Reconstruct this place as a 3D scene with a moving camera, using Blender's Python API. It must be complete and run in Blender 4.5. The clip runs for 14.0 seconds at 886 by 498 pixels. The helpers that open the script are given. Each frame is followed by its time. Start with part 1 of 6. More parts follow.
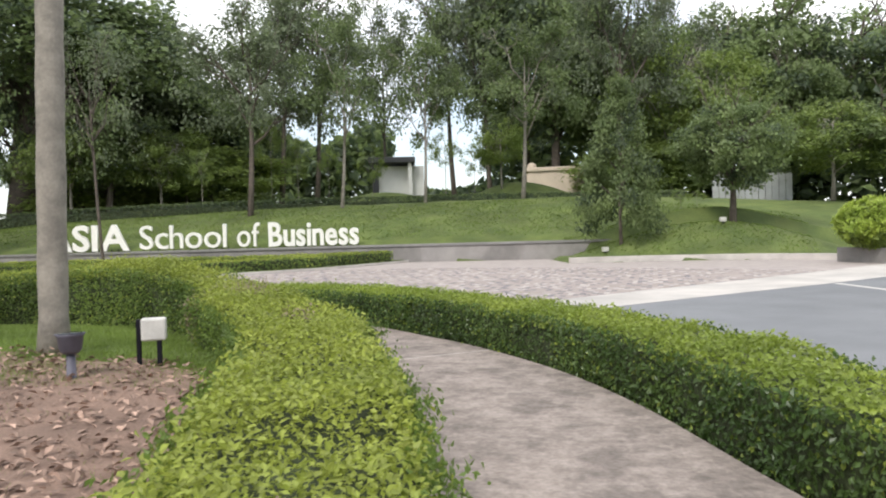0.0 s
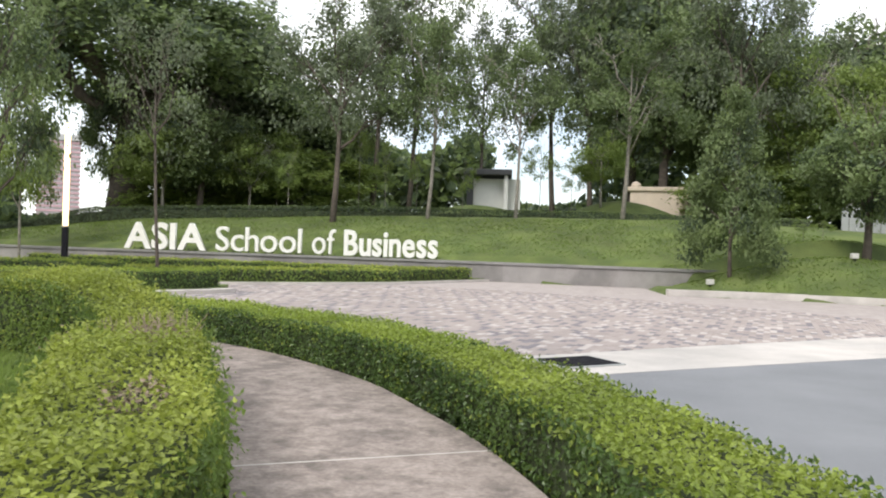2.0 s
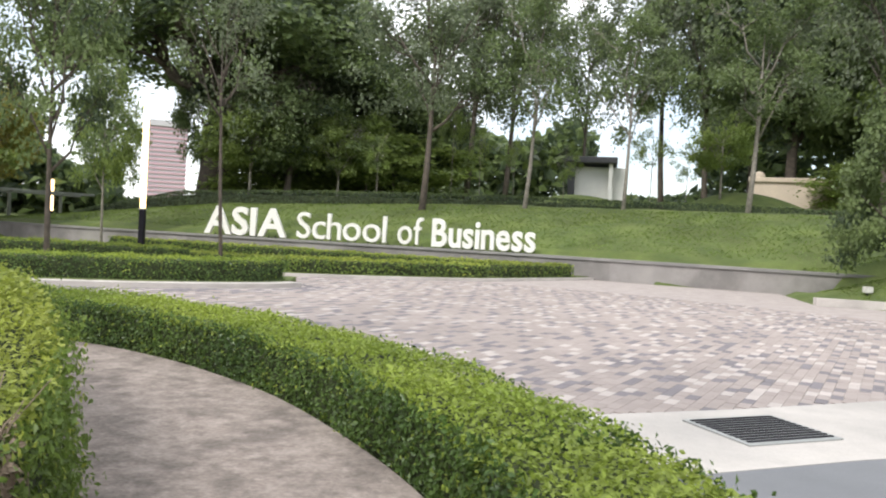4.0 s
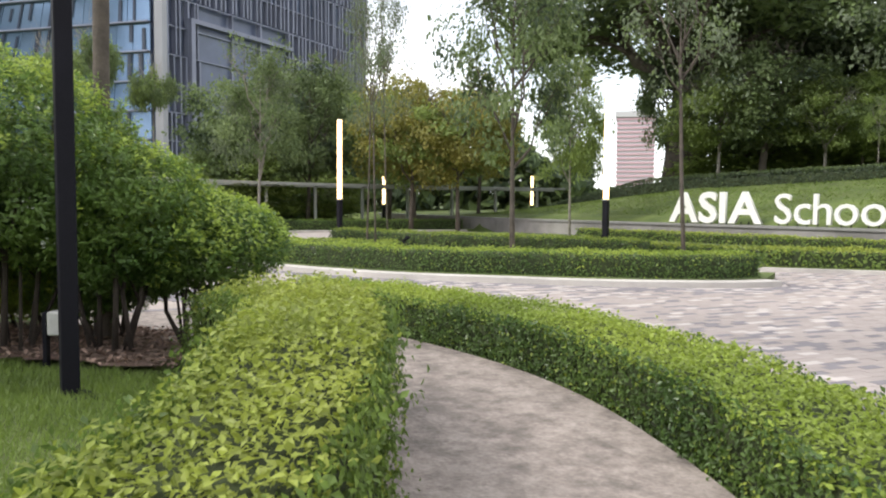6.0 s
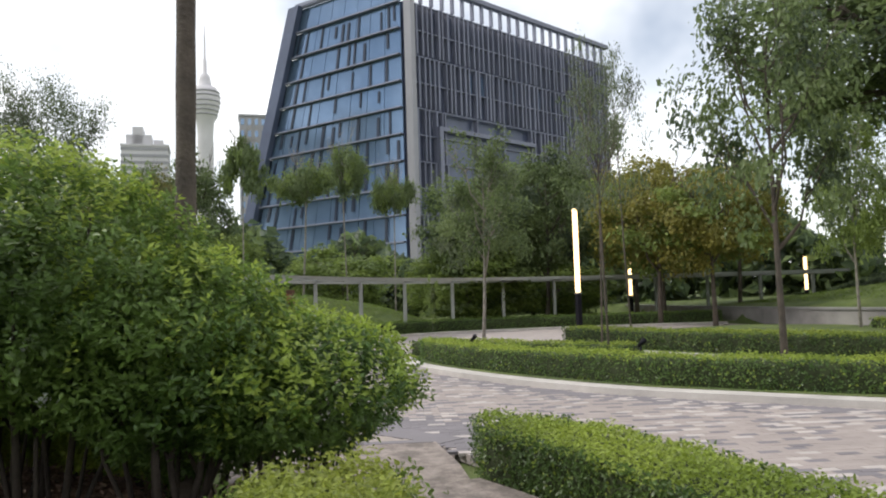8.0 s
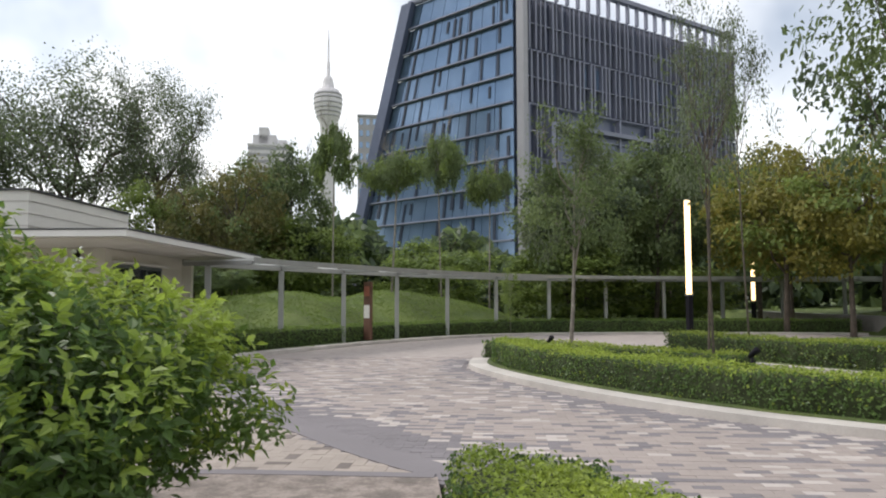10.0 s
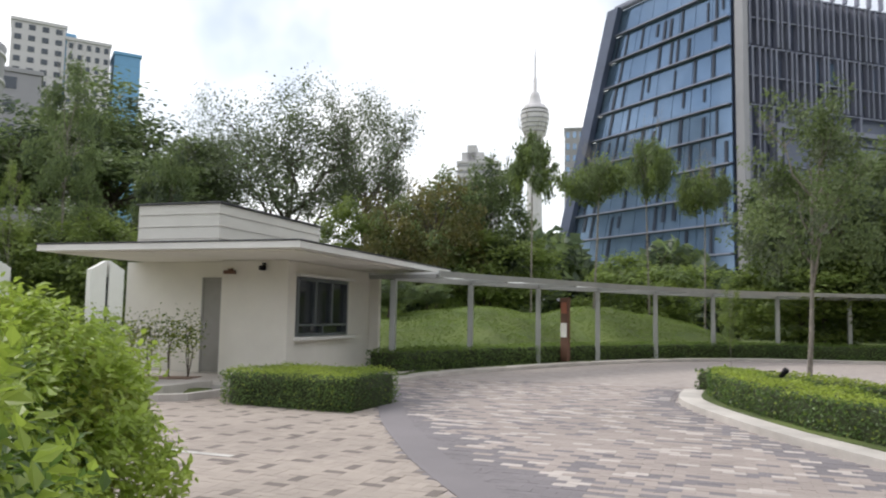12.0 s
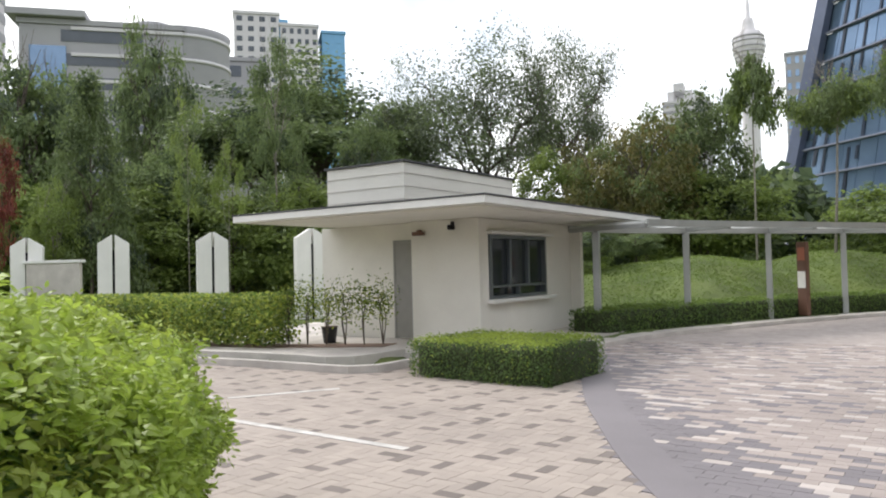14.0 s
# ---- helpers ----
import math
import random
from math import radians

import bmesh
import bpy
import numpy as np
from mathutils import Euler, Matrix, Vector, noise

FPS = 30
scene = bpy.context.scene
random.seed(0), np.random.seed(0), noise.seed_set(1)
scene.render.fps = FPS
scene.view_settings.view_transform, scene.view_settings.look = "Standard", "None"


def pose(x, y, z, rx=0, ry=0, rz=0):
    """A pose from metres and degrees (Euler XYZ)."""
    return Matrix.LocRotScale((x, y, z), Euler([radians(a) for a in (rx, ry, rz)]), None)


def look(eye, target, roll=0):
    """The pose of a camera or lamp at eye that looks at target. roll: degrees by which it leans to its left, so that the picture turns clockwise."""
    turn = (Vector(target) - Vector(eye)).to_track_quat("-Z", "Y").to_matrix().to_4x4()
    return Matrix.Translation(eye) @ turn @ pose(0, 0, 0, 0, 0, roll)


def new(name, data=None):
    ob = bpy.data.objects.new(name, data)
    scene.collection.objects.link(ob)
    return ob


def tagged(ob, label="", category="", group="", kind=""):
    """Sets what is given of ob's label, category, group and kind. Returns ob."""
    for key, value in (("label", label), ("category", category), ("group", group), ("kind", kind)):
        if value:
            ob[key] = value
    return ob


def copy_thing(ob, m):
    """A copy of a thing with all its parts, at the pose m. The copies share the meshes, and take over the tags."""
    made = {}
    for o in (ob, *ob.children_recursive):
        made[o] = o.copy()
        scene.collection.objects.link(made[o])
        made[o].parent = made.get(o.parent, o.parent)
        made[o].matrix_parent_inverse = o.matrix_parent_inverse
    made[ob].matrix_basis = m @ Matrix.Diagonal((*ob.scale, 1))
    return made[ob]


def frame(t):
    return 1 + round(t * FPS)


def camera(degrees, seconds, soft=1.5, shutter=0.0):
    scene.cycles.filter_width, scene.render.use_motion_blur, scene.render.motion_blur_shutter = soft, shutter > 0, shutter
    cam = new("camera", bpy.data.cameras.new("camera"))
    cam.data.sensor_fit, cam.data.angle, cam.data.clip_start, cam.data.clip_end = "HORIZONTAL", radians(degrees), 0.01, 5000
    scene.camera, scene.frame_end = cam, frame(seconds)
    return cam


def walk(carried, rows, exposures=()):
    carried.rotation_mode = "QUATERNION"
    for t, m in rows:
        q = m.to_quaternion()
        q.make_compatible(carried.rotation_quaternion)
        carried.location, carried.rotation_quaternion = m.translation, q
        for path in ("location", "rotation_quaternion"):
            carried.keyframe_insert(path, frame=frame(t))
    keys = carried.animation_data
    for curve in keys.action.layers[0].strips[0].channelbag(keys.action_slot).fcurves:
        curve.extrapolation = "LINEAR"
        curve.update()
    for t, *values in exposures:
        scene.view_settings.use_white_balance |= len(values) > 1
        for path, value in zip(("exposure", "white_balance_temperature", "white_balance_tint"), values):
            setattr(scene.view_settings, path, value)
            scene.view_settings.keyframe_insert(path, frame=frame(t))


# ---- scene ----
cam = camera(61.6, 14.0, soft=2.0, shutter=0.12)
PATH = [
    (0, (0.874, 0.972, 1.283), (0.696, 2.964, 1.237), -1.6),
    (0.5, (1.082, 1.621, 1.337), (0.927, 3.615, 1.305), -0.8),
    (1, (1.175, 2.197, 1.324), (0.975, 4.187, 1.321), 1.6),
    (1.5, (1.259, 2.915, 1.349), (0.958, 4.892, 1.353), 0.5),
    (2, (1.378, 3.539, 1.400), (0.928, 5.488, 1.390), 1.8),
    (2.2, (1.370, 3.783, 1.409), (0.942, 5.737, 1.416), 2.9),
    (4.3, (0.484, 6.815, 1.425), (-0.361, 8.626, 1.348), 3.1),
    (4.5, (0.428, 6.937, 1.448), (-0.705, 8.581, 1.332), -0.3),
    (5, (0.145, 7.418, 1.322), (-1.296, 8.800, 1.211), 0.0),
    (5.5, (-0.210, 7.864, 1.354), (-1.724, 9.165, 1.240), 2.3),
    (6, (-0.492, 8.300, 1.473), (-2.138, 9.431, 1.353), 0.4),
    (6.5, (-0.854, 8.677, 1.620), (-2.529, 9.768, 1.548), -1.2),
    (7, (-1.333, 9.085, 1.705), (-3.212, 9.771, 1.687), 0.3),
    (7.5, (-1.793, 9.359, 1.722), (-3.698, 9.943, 1.885), 3.4),
    (7.7, (-2.010, 9.586, 1.681), (-3.915, 10.179, 1.820), 0.0),
    (9.8, (-4.262, 11.251, 1.488), (-6.241, 11.511, 1.619), -0.6),
    (10, (-4.439, 11.370, 1.450), (-6.422, 11.595, 1.590), -0.1),
    (10.5, (-4.859, 11.501, 1.567), (-6.845, 11.713, 1.687), -2.4),
    (11, (-5.323, 11.643, 1.603), (-7.322, 11.664, 1.677), -0.4),
    (11.5, (-5.829, 11.699, 1.525), (-7.824, 11.627, 1.638), 1.0),
    (12, (-6.251, 11.732, 1.529), (-8.216, 11.404, 1.704), 1.0),
    (12.5, (-6.669, 11.720, 1.586), (-8.562, 11.074, 1.645), -0.7),
    (13, (-7.028, 11.601, 1.612), (-8.924, 10.967, 1.680), -1.3),
    (13.5, (-7.486, 11.473, 1.561), (-9.303, 10.639, 1.618), -0.5),
    (14, (-7.803, 11.495, 1.620), (-9.611, 10.641, 1.674), -1.4),
]
walk(cam, [(t, look(eye, target, roll)) for t, eye, target, roll in PATH],
     [(0, 1.06), (2.2, 1.1), (5.0, 1.24), (7.0, 1.3), (7.5, 0.82), (10.0, 0.66), (11.0, 0.78), (12.0, 0.75), (13.0, 0.72), (13.5, 0.8), (14.0, 1.0)])

# ---- light ----
world = bpy.data.worlds.new("sky")
scene.world = world
world.use_nodes = True
wn, wl = world.node_tree.nodes, world.node_tree.links
wn.clear()
w_out, w_bg = wn.new("ShaderNodeOutputWorld"), wn.new("ShaderNodeBackground")
w_sky, w_mix = wn.new("ShaderNodeTexSky"), wn.new("ShaderNodeMix")
w_sky.sky_type, w_sky.sun_disc = "NISHITA", False
w_sky.sun_elevation, w_sky.sun_rotation = radians(48), radians(200)
w_gain = wn.new("ShaderNodeVectorMath")
w_gain.operation, w_gain.inputs[3].default_value = "SCALE", 0.075
w_co, w_noise, w_ramp = wn.new("ShaderNodeTexCoord"), wn.new("ShaderNodeTexNoise"), wn.new("ShaderNodeValToRGB")
w_noise.inputs["Scale"].default_value, w_noise.inputs["Detail"].default_value = 2.2, 5
w_ramp.color_ramp.elements[0].position, w_ramp.color_ramp.elements[1].position = 0.40, 0.60
w_ramp.color_ramp.elements[0].color = (0.25, 0.25, 0.25, 1)
w_mix.data_type = "RGBA"
w_mix.inputs[7].default_value = (0.97, 0.98, 1.0, 1)
wl.new(w_co.outputs["Generated"], w_noise.inputs["Vector"])
wl.new(w_noise.outputs["Fac"], w_ramp.inputs["Fac"])
wl.new(w_ramp.outputs["Color"], w_mix.inputs[0])
wl.new(w_sky.outputs["Color"], w_gain.inputs[0])
wl.new(w_gain.outputs[0], w_mix.inputs[6])
wl.new(w_mix.outputs[2], w_bg.inputs["Color"])
w_bg.inputs["Strength"].default_value = 1.0
wl.new(w_bg.outputs[0], w_out.inputs[0])

sun = new("sun", bpy.data.lights.new("sun", "SUN"))
sun.data.energy, sun.data.angle, sun.data.color = 1.2, radians(20), (1.0, 0.96, 0.9)
sun.matrix_world = look((-20, -50, 60), (0, 0, 0))


# ---- materials ----
def material(name, color, rough=0.8, metal=0.0, vary=0.25, scale=6.0, fine=60.0, bump=0.2, alt=None, island=0.0, per_object=0.0, stains=0.0, clear=0.0, trans=0.0):
    """A surface with broad and fine variation, a bump, and tints by piece or by object."""
    m = bpy.data.materials.new(name)
    m.use_nodes = True
    n, l = m.node_tree.nodes, m.node_tree.links
    b = n["Principled BSDF"]
    b.inputs["Roughness"].default_value, b.inputs["Metallic"].default_value = rough, metal
    b.inputs["Coat Weight"].default_value = clear
    co = n.new("ShaderNodeNewGeometry")
    big, small = n.new("ShaderNodeTexNoise"), n.new("ShaderNodeTexNoise")
    big.inputs["Scale"].default_value, big.inputs["Detail"].default_value = scale, 4
    small.inputs["Scale"].default_value, small.inputs["Detail"].default_value = fine, 3
    l.new(co.outputs["Position"], big.inputs["Vector"])
    l.new(co.outputs["Position"], small.inputs["Vector"])
    alt = alt or [c * (1 - vary) for c in color]
    mix = n.new("ShaderNodeMix")
    mix.data_type = "RGBA"
    mix.inputs[6].default_value, mix.inputs[7].default_value = (*color, 1), (*alt, 1)
    ramp = n.new("ShaderNodeMapRange")
    ramp.inputs[1].default_value, ramp.inputs[2].default_value = 0.35, 0.65
    l.new(big.outputs["Fac"], ramp.inputs[0])
    l.new(ramp.outputs[0], mix.inputs[0])
    hsv = n.new("ShaderNodeHueSaturation")
    l.new(mix.outputs[2], hsv.inputs["Color"])
    val = n.new("ShaderNodeMath")
    val.operation, val.inputs[1].default_value, val.inputs[2].default_value = "MULTIPLY_ADD", vary * 1.6, 1 - vary * 0.8
    l.new(small.outputs["Fac"], val.inputs[0])
    last = val
    for source, amount in ((co.outputs["Random Per Island"], island), (None, per_object)):
        if amount:
            if source is None:
                source = n.new("ShaderNodeObjectInfo").outputs["Random"]
            k, t = n.new("ShaderNodeMath"), n.new("ShaderNodeMath")
            k.operation, k.inputs[1].default_value, k.inputs[2].default_value = "MULTIPLY_ADD", 2 * amount, 1 - amount
            t.operation = "MULTIPLY"
            l.new(source, k.inputs[0])
            l.new(k.outputs[0], t.inputs[0])
            l.new(last.outputs[0], t.inputs[1])
            last = t
    if stains:
        st, sr, sm = n.new("ShaderNodeTexNoise"), n.new("ShaderNodeMapRange"), n.new("ShaderNodeMath")
        st.inputs["Scale"].default_value, st.inputs["Detail"].default_value = scale * 0.35, 6
        st.inputs["Roughness"].default_value = 0.65
        sr.inputs[1].default_value, sr.inputs[2].default_value = 0.42, 0.62
        sr.inputs[3].default_value, sr.inputs[4].default_value = 1.0, 1 - stains
        sm.operation = "MULTIPLY"
        l.new(co.outputs["Position"], st.inputs["Vector"])
        l.new(st.outputs["Fac"], sr.inputs[0])
        l.new(sr.outputs[0], sm.inputs[0])
        l.new(last.outputs[0], sm.inputs[1])
        last = sm
    l.new(last.outputs[0], hsv.inputs["Value"])
    l.new(hsv.outputs["Color"], b.inputs["Base Color"])
    if bump:
        bp = n.new("ShaderNodeBump")
        bp.inputs["Strength"].default_value, bp.inputs["Distance"].default_value = bump, 0.02
        l.new(small.outputs["Fac"], bp.inputs["Height"])
        l.new(bp.outputs["Normal"], b.inputs["Normal"])
    if trans:
        tr, add, out = n.new("ShaderNodeBsdfTranslucent"), n.new("ShaderNodeMixShader"), n["Material Output"]
        add.inputs[0].default_value = trans
        l.new(hsv.outputs["Color"], tr.inputs["Color"])
        l.new(b.outputs[0], add.inputs[1])
        l.new(tr.outputs[0], add.inputs[2])
        l.new(add.outputs[0], out.inputs["Surface"])
    return m


def leaf_material(name, color, alt, vary=0.3, rough=0.5):
    return material(name, color, rough=rough, vary=0.12, alt=alt, scale=1.1, fine=9.0, bump=0.0, island=vary * 0.62, per_object=0.12, trans=0.46)


def glow(name, color, strength):
    m = bpy.data.materials.new(name)
    m.use_nodes = True
    b = m.node_tree.nodes["Principled BSDF"]
    b.inputs["Base Color"].default_value = (*color, 1)
    b.inputs["Emission Color"].default_value, b.inputs["Emission Strength"].default_value = (*color, 1), strength
    return m


M_GRASS = material("lawn grass", (0.135, 0.172, 0.045), alt=(0.085, 0.122, 0.03), rough=0.95, scale=0.9, fine=26, vary=0.5, bump=0.9, stains=0.35)
M_BLADE = leaf_material("grass blades", (0.225, 0.31, 0.068), (0.155, 0.215, 0.05))
M_MULCH = material("mulch soil", (0.25, 0.165, 0.125), alt=(0.17, 0.112, 0.085), rough=0.95, scale=2.5, fine=45, vary=0.45, bump=0.8)
M_LITTER = material("dry leaves", (0.36, 0.245, 0.19), alt=(0.22, 0.15, 0.115), rough=0.85, vary=0.2, island=0.5, bump=0.0)
M_CONCRETE = material("path concrete", (0.33, 0.277, 0.245), alt=(0.255, 0.212, 0.187), rough=0.9, scale=11.0, fine=38, vary=0.5, bump=0.5, stains=0.45)
M_KERB = material("kerb concrete", (0.58, 0.54, 0.50), alt=(0.49, 0.45, 0.42), rough=0.85, scale=2.0, fine=50, vary=0.15, stains=0.2)
M_ASPHALT = material("asphalt", (0.21, 0.215, 0.225), alt=(0.17, 0.175, 0.185), rough=0.85, scale=0.5, fine=120, vary=0.18, stains=0.15)
M_BAND = material("pale concrete band", (0.56, 0.52, 0.48), alt=(0.47, 0.44, 0.41), rough=0.85, scale=1.1, fine=60, vary=0.15, stains=0.2)
M_JOINT = material("sand bed", (0.20, 0.175, 0.16), rough=0.95, scale=3, fine=60, vary=0.3)
M_FARPAVE = material("distant pavers", (0.39, 0.34, 0.315), alt=(0.33, 0.287, 0.268), rough=0.85, scale=2.2, fine=7, vary=0.3, bump=0.1)
M_TAN = material("tan pavers", (0.375, 0.32, 0.28), alt=(0.34, 0.29, 0.255), rough=0.85, scale=0.8, fine=80, vary=0.10, island=0.07, stains=0.12)
M_TAN_DARK = material("brown grey pavers", (0.185, 0.155, 0.14), rough=0.85, scale=1.2, fine=80, vary=0.12, island=0.1)
M_GREY = material("warm grey pavers", (0.37, 0.315, 0.29), alt=(0.335, 0.285, 0.262), rough=0.85, scale=0.7, fine=80, vary=0.10, island=0.07, stains=0.14)
M_SLATE = material("dark grey pavers", (0.205, 0.186, 0.196), alt=(0.18, 0.163, 0.172), rough=0.85, scale=0.8, fine=80, vary=0.10, island=0.06)
M_PALE = material("pale pavers", (0.49, 0.435, 0.405), rough=0.85, scale=1, fine=80, vary=0.1, island=0.08)
M_LINE = material("white road paint", (0.62, 0.59, 0.56), rough=0.7, scale=6, fine=50, vary=0.12, stains=0.3)
M_RENDER = material("white render wall", (0.81, 0.78, 0.715), alt=(0.75, 0.72, 0.655), rough=0.9, scale=0.6, fine=45, vary=0.07, bump=0.15, stains=0.1)
M_FASCIA = material("white painted fascia", (0.78, 0.77, 0.74), rough=0.6, scale=0.9, fine=30, vary=0.06, bump=0.05, stains=0.1)
M_FLASH = material("dark roof flashing", (0.05, 0.05, 0.055), rough=0.5, vary=0.2, bump=0.05)
M_DOOR = material("grey painted door", (0.30, 0.29, 0.27), rough=0.5, vary=0.06, bump=0.02)
M_ALU = material("grey aluminium frame", (0.20, 0.22, 0.24), rough=0.35, metal=0.6, vary=0.08, bump=0.0)
M_STEEL = material("galvanised steel", (0.42, 0.43, 0.42), rough=0.45, metal=0.5, vary=0.12, scale=2, bump=0.03)
M_SHEET = material("pale canopy sheet", (0.74, 0.75, 0.74), rough=0.35, vary=0.1, scale=1.0, bump=0.03, trans=0.6)
M_DARKPOST = material("black painted steel", (0.012, 0.011, 0.016), rough=0.6, vary=0.25, scale=3, bump=0.08)
M_DARKPOST.node_tree.nodes["Principled BSDF"].inputs["Specular IOR Level"].default_value = 0.15
M_WALL = material("grey granite wall", (0.30, 0.28, 0.265), alt=(0.25, 0.235, 0.225), rough=0.8, scale=1.5, fine=80, vary=0.2, stains=0.3, per_object=0.08)
M_LEDGE = material("granite coping", (0.26, 0.25, 0.24), rough=0.75, scale=2, fine=80, vary=0.2, per_object=0.06)
M_LETTER = material("white sign letter", (0.82, 0.80, 0.76), rough=0.5, vary=0.05, bump=0.0)
M_BARK = material("tree bark", (0.13, 0.105, 0.085), alt=(0.085, 0.07, 0.058), rough=0.95, scale=5, fine=35, vary=0.35, bump=0.7)
M_PALEBARK = material("pale smooth bark", (0.30, 0.27, 0.23), alt=(0.20, 0.18, 0.155), rough=0.9, scale=7, fine=40, vary=0.3, bump=0.4)
M_STEM = material("dark shrub stems", (0.075, 0.058, 0.048), rough=0.9, vary=0.35, scale=6, bump=0.4)
M_TWIG = material("dry twigs", (0.30, 0.235, 0.17), rough=0.95, vary=0.3, scale=6, bump=0.3)
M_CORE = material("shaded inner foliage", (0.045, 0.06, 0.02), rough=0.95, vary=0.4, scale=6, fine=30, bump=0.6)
M_PLASTIC = material("weathered pale plastic box", (0.62, 0.60, 0.56), rough=0.55, vary=0.1, scale=8, bump=0.05, stains=0.2)
M_IRON = material("grey purple cast fitting", (0.10, 0.095, 0.125), rough=0.5, vary=0.2, scale=10, bump=0.1)
M_GLASSDARK = material("dark window glass", (0.025, 0.03, 0.036), rough=0.06, vary=0.1, bump=0.0)
M_BLUEGLASS = material("blue curtain wall glass", (0.20, 0.285, 0.41), alt=(0.14, 0.215, 0.33), rough=0.1, metal=0.5, vary=0.18, scale=0.12, fine=0.5, bump=0.0, per_object=0.07)
M_FIN = material("grey purple facade fin", (0.205, 0.215, 0.28), rough=0.5, metal=0.2, vary=0.1, scale=0.4, fine=3, bump=0.0, per_object=0.1)
M_FACADE = material("dark recessed facade", (0.105, 0.125, 0.195), rough=0.3, vary=0.2, scale=0.2, fine=1.0, bump=0.0)
M_EDGE = material("grey aluminium cladding", (0.28, 0.275, 0.29), rough=0.45, metal=0.3, vary=0.08, scale=0.5, bump=0.0)
M_TOWERWHITE = material("pale tower concrete", (0.58, 0.56, 0.57), rough=0.8, vary=0.08, scale=0.05, fine=0.4, bump=0.0)
M_TOWERGREY = material("grey concrete", (0.33, 0.325, 0.34), rough=0.8, vary=0.1, scale=0.06, fine=0.4, bump=0.0)
M_TOWERBLUE = material("light blue panels", (0.16, 0.36, 0.58), rough=0.5, vary=0.1, scale=0.1, fine=0.5, bump=0.0)
M_PINK = material("pink banded render", (0.64, 0.42, 0.47), rough=0.8, vary=0.08, scale=0.1, fine=0.5, bump=0.0)
M_WINDOW = material("far dark windows", (0.09, 0.10, 0.12), rough=0.2, vary=0.2, scale=0.1, fine=0.5, bump=0.0)
M_CREAM = material("cream stone", (0.62, 0.52, 0.42), rough=0.85, vary=0.12, scale=0.6, fine=8)
M_SIGNBROWN = material("brown sign board", (0.15, 0.075, 0.05), rough=0.6, vary=0.15, bump=0.02)
M_RED = material("orange red sign panel", (0.36, 0.12, 0.07), rough=0.5, vary=0.05, bump=0.0)
M_BLACKPOT = material("black plastic pot", (0.03, 0.03, 0.032), rough=0.5, vary=0.1, bump=0.0)
M_LAMP = glow("warm white lamp tube", (1.0, 0.68, 0.34), 2.0)

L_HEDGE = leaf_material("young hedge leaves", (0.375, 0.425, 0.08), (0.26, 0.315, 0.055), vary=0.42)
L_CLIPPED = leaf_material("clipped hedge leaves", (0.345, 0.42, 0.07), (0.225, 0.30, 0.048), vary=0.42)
L_HEDGE_DARK = leaf_material("shaded and darker hedge leaves", (0.185, 0.265, 0.055), (0.105, 0.165, 0.036), vary=0.4)
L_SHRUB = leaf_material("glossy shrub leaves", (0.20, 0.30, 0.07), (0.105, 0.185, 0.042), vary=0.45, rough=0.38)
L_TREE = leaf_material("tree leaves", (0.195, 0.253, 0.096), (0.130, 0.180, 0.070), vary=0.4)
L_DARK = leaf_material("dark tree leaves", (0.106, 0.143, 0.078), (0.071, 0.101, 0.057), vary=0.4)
L_GLOSS = leaf_material("shaded glossy leaves", (0.13, 0.205, 0.05), (0.068, 0.122, 0.03), vary=0.5, rough=0.33)
L_FRESH = leaf_material("young and lit shrub leaves", (0.44, 0.54, 0.10), (0.31, 0.42, 0.07), vary=0.4, rough=0.45)
M_SLOT = material("narrow dark tower windows", (0.035, 0.045, 0.07), rough=0.15, vary=0.2, scale=0.2, fine=1.0, bump=0.0)
L_GREY = leaf_material("grey green airy leaves", (0.176, 0.212, 0.124), (0.124, 0.153, 0.088), vary=0.4)
L_LIGHT = leaf_material("light green leaves", (0.25, 0.32, 0.08), (0.175, 0.24, 0.06), vary=0.35)
L_YELLOW = leaf_material("yellow green and lamp-warmed leaves", (0.31, 0.275, 0.06), (0.20, 0.205, 0.045), vary=0.35)
L_BROWN = leaf_material("brown green leaves", (0.203, 0.176, 0.061), (0.121, 0.142, 0.047), vary=0.35)
L_RED = leaf_material("dark red leaves", (0.257, 0.068, 0.047), (0.149, 0.047, 0.034), vary=0.35)
L_FLOWER = material("white petals", (0.8, 0.8, 0.76), rough=0.6, vary=0.05, bump=0.0)


# ---- helpers of the build ----
def mesh(name, verts, faces, mats, index=None, smooth=False):
    """One mesh out of vertex and face arrays; all faces of one array have the same corner count."""
    me = bpy.data.meshes.new(name)
    verts = np.asarray(verts, dtype=np.float32).reshape(-1, 3)
    if isinstance(faces, np.ndarray):
        k = faces.shape[1]
        me.vertices.add(len(verts))
        me.vertices.foreach_set("co", verts.ravel())
        me.loops.add(faces.size)
        me.loops.foreach_set("vertex_index", faces.astype(np.int32).ravel())
        me.polygons.add(len(faces))
        me.polygons.foreach_set("loop_start", np.arange(0, faces.size, k, dtype=np.int32))
        if index is not None:
            me.polygons.foreach_set("material_index", np.asarray(index, dtype=np.int32))
        me.update(calc_edges=True)
    else:
        me.from_pydata([tuple(v) for v in verts], [], faces)
        if index is not None:
            me.polygons.foreach_set("material_index", np.asarray(index, dtype=np.int32))
    for m in mats if isinstance(mats, (list, tuple)) else [mats]:
        me.materials.append(m)
    me.polygons.foreach_set("use_smooth", np.full(len(me.polygons), bool(smooth)))
    return me


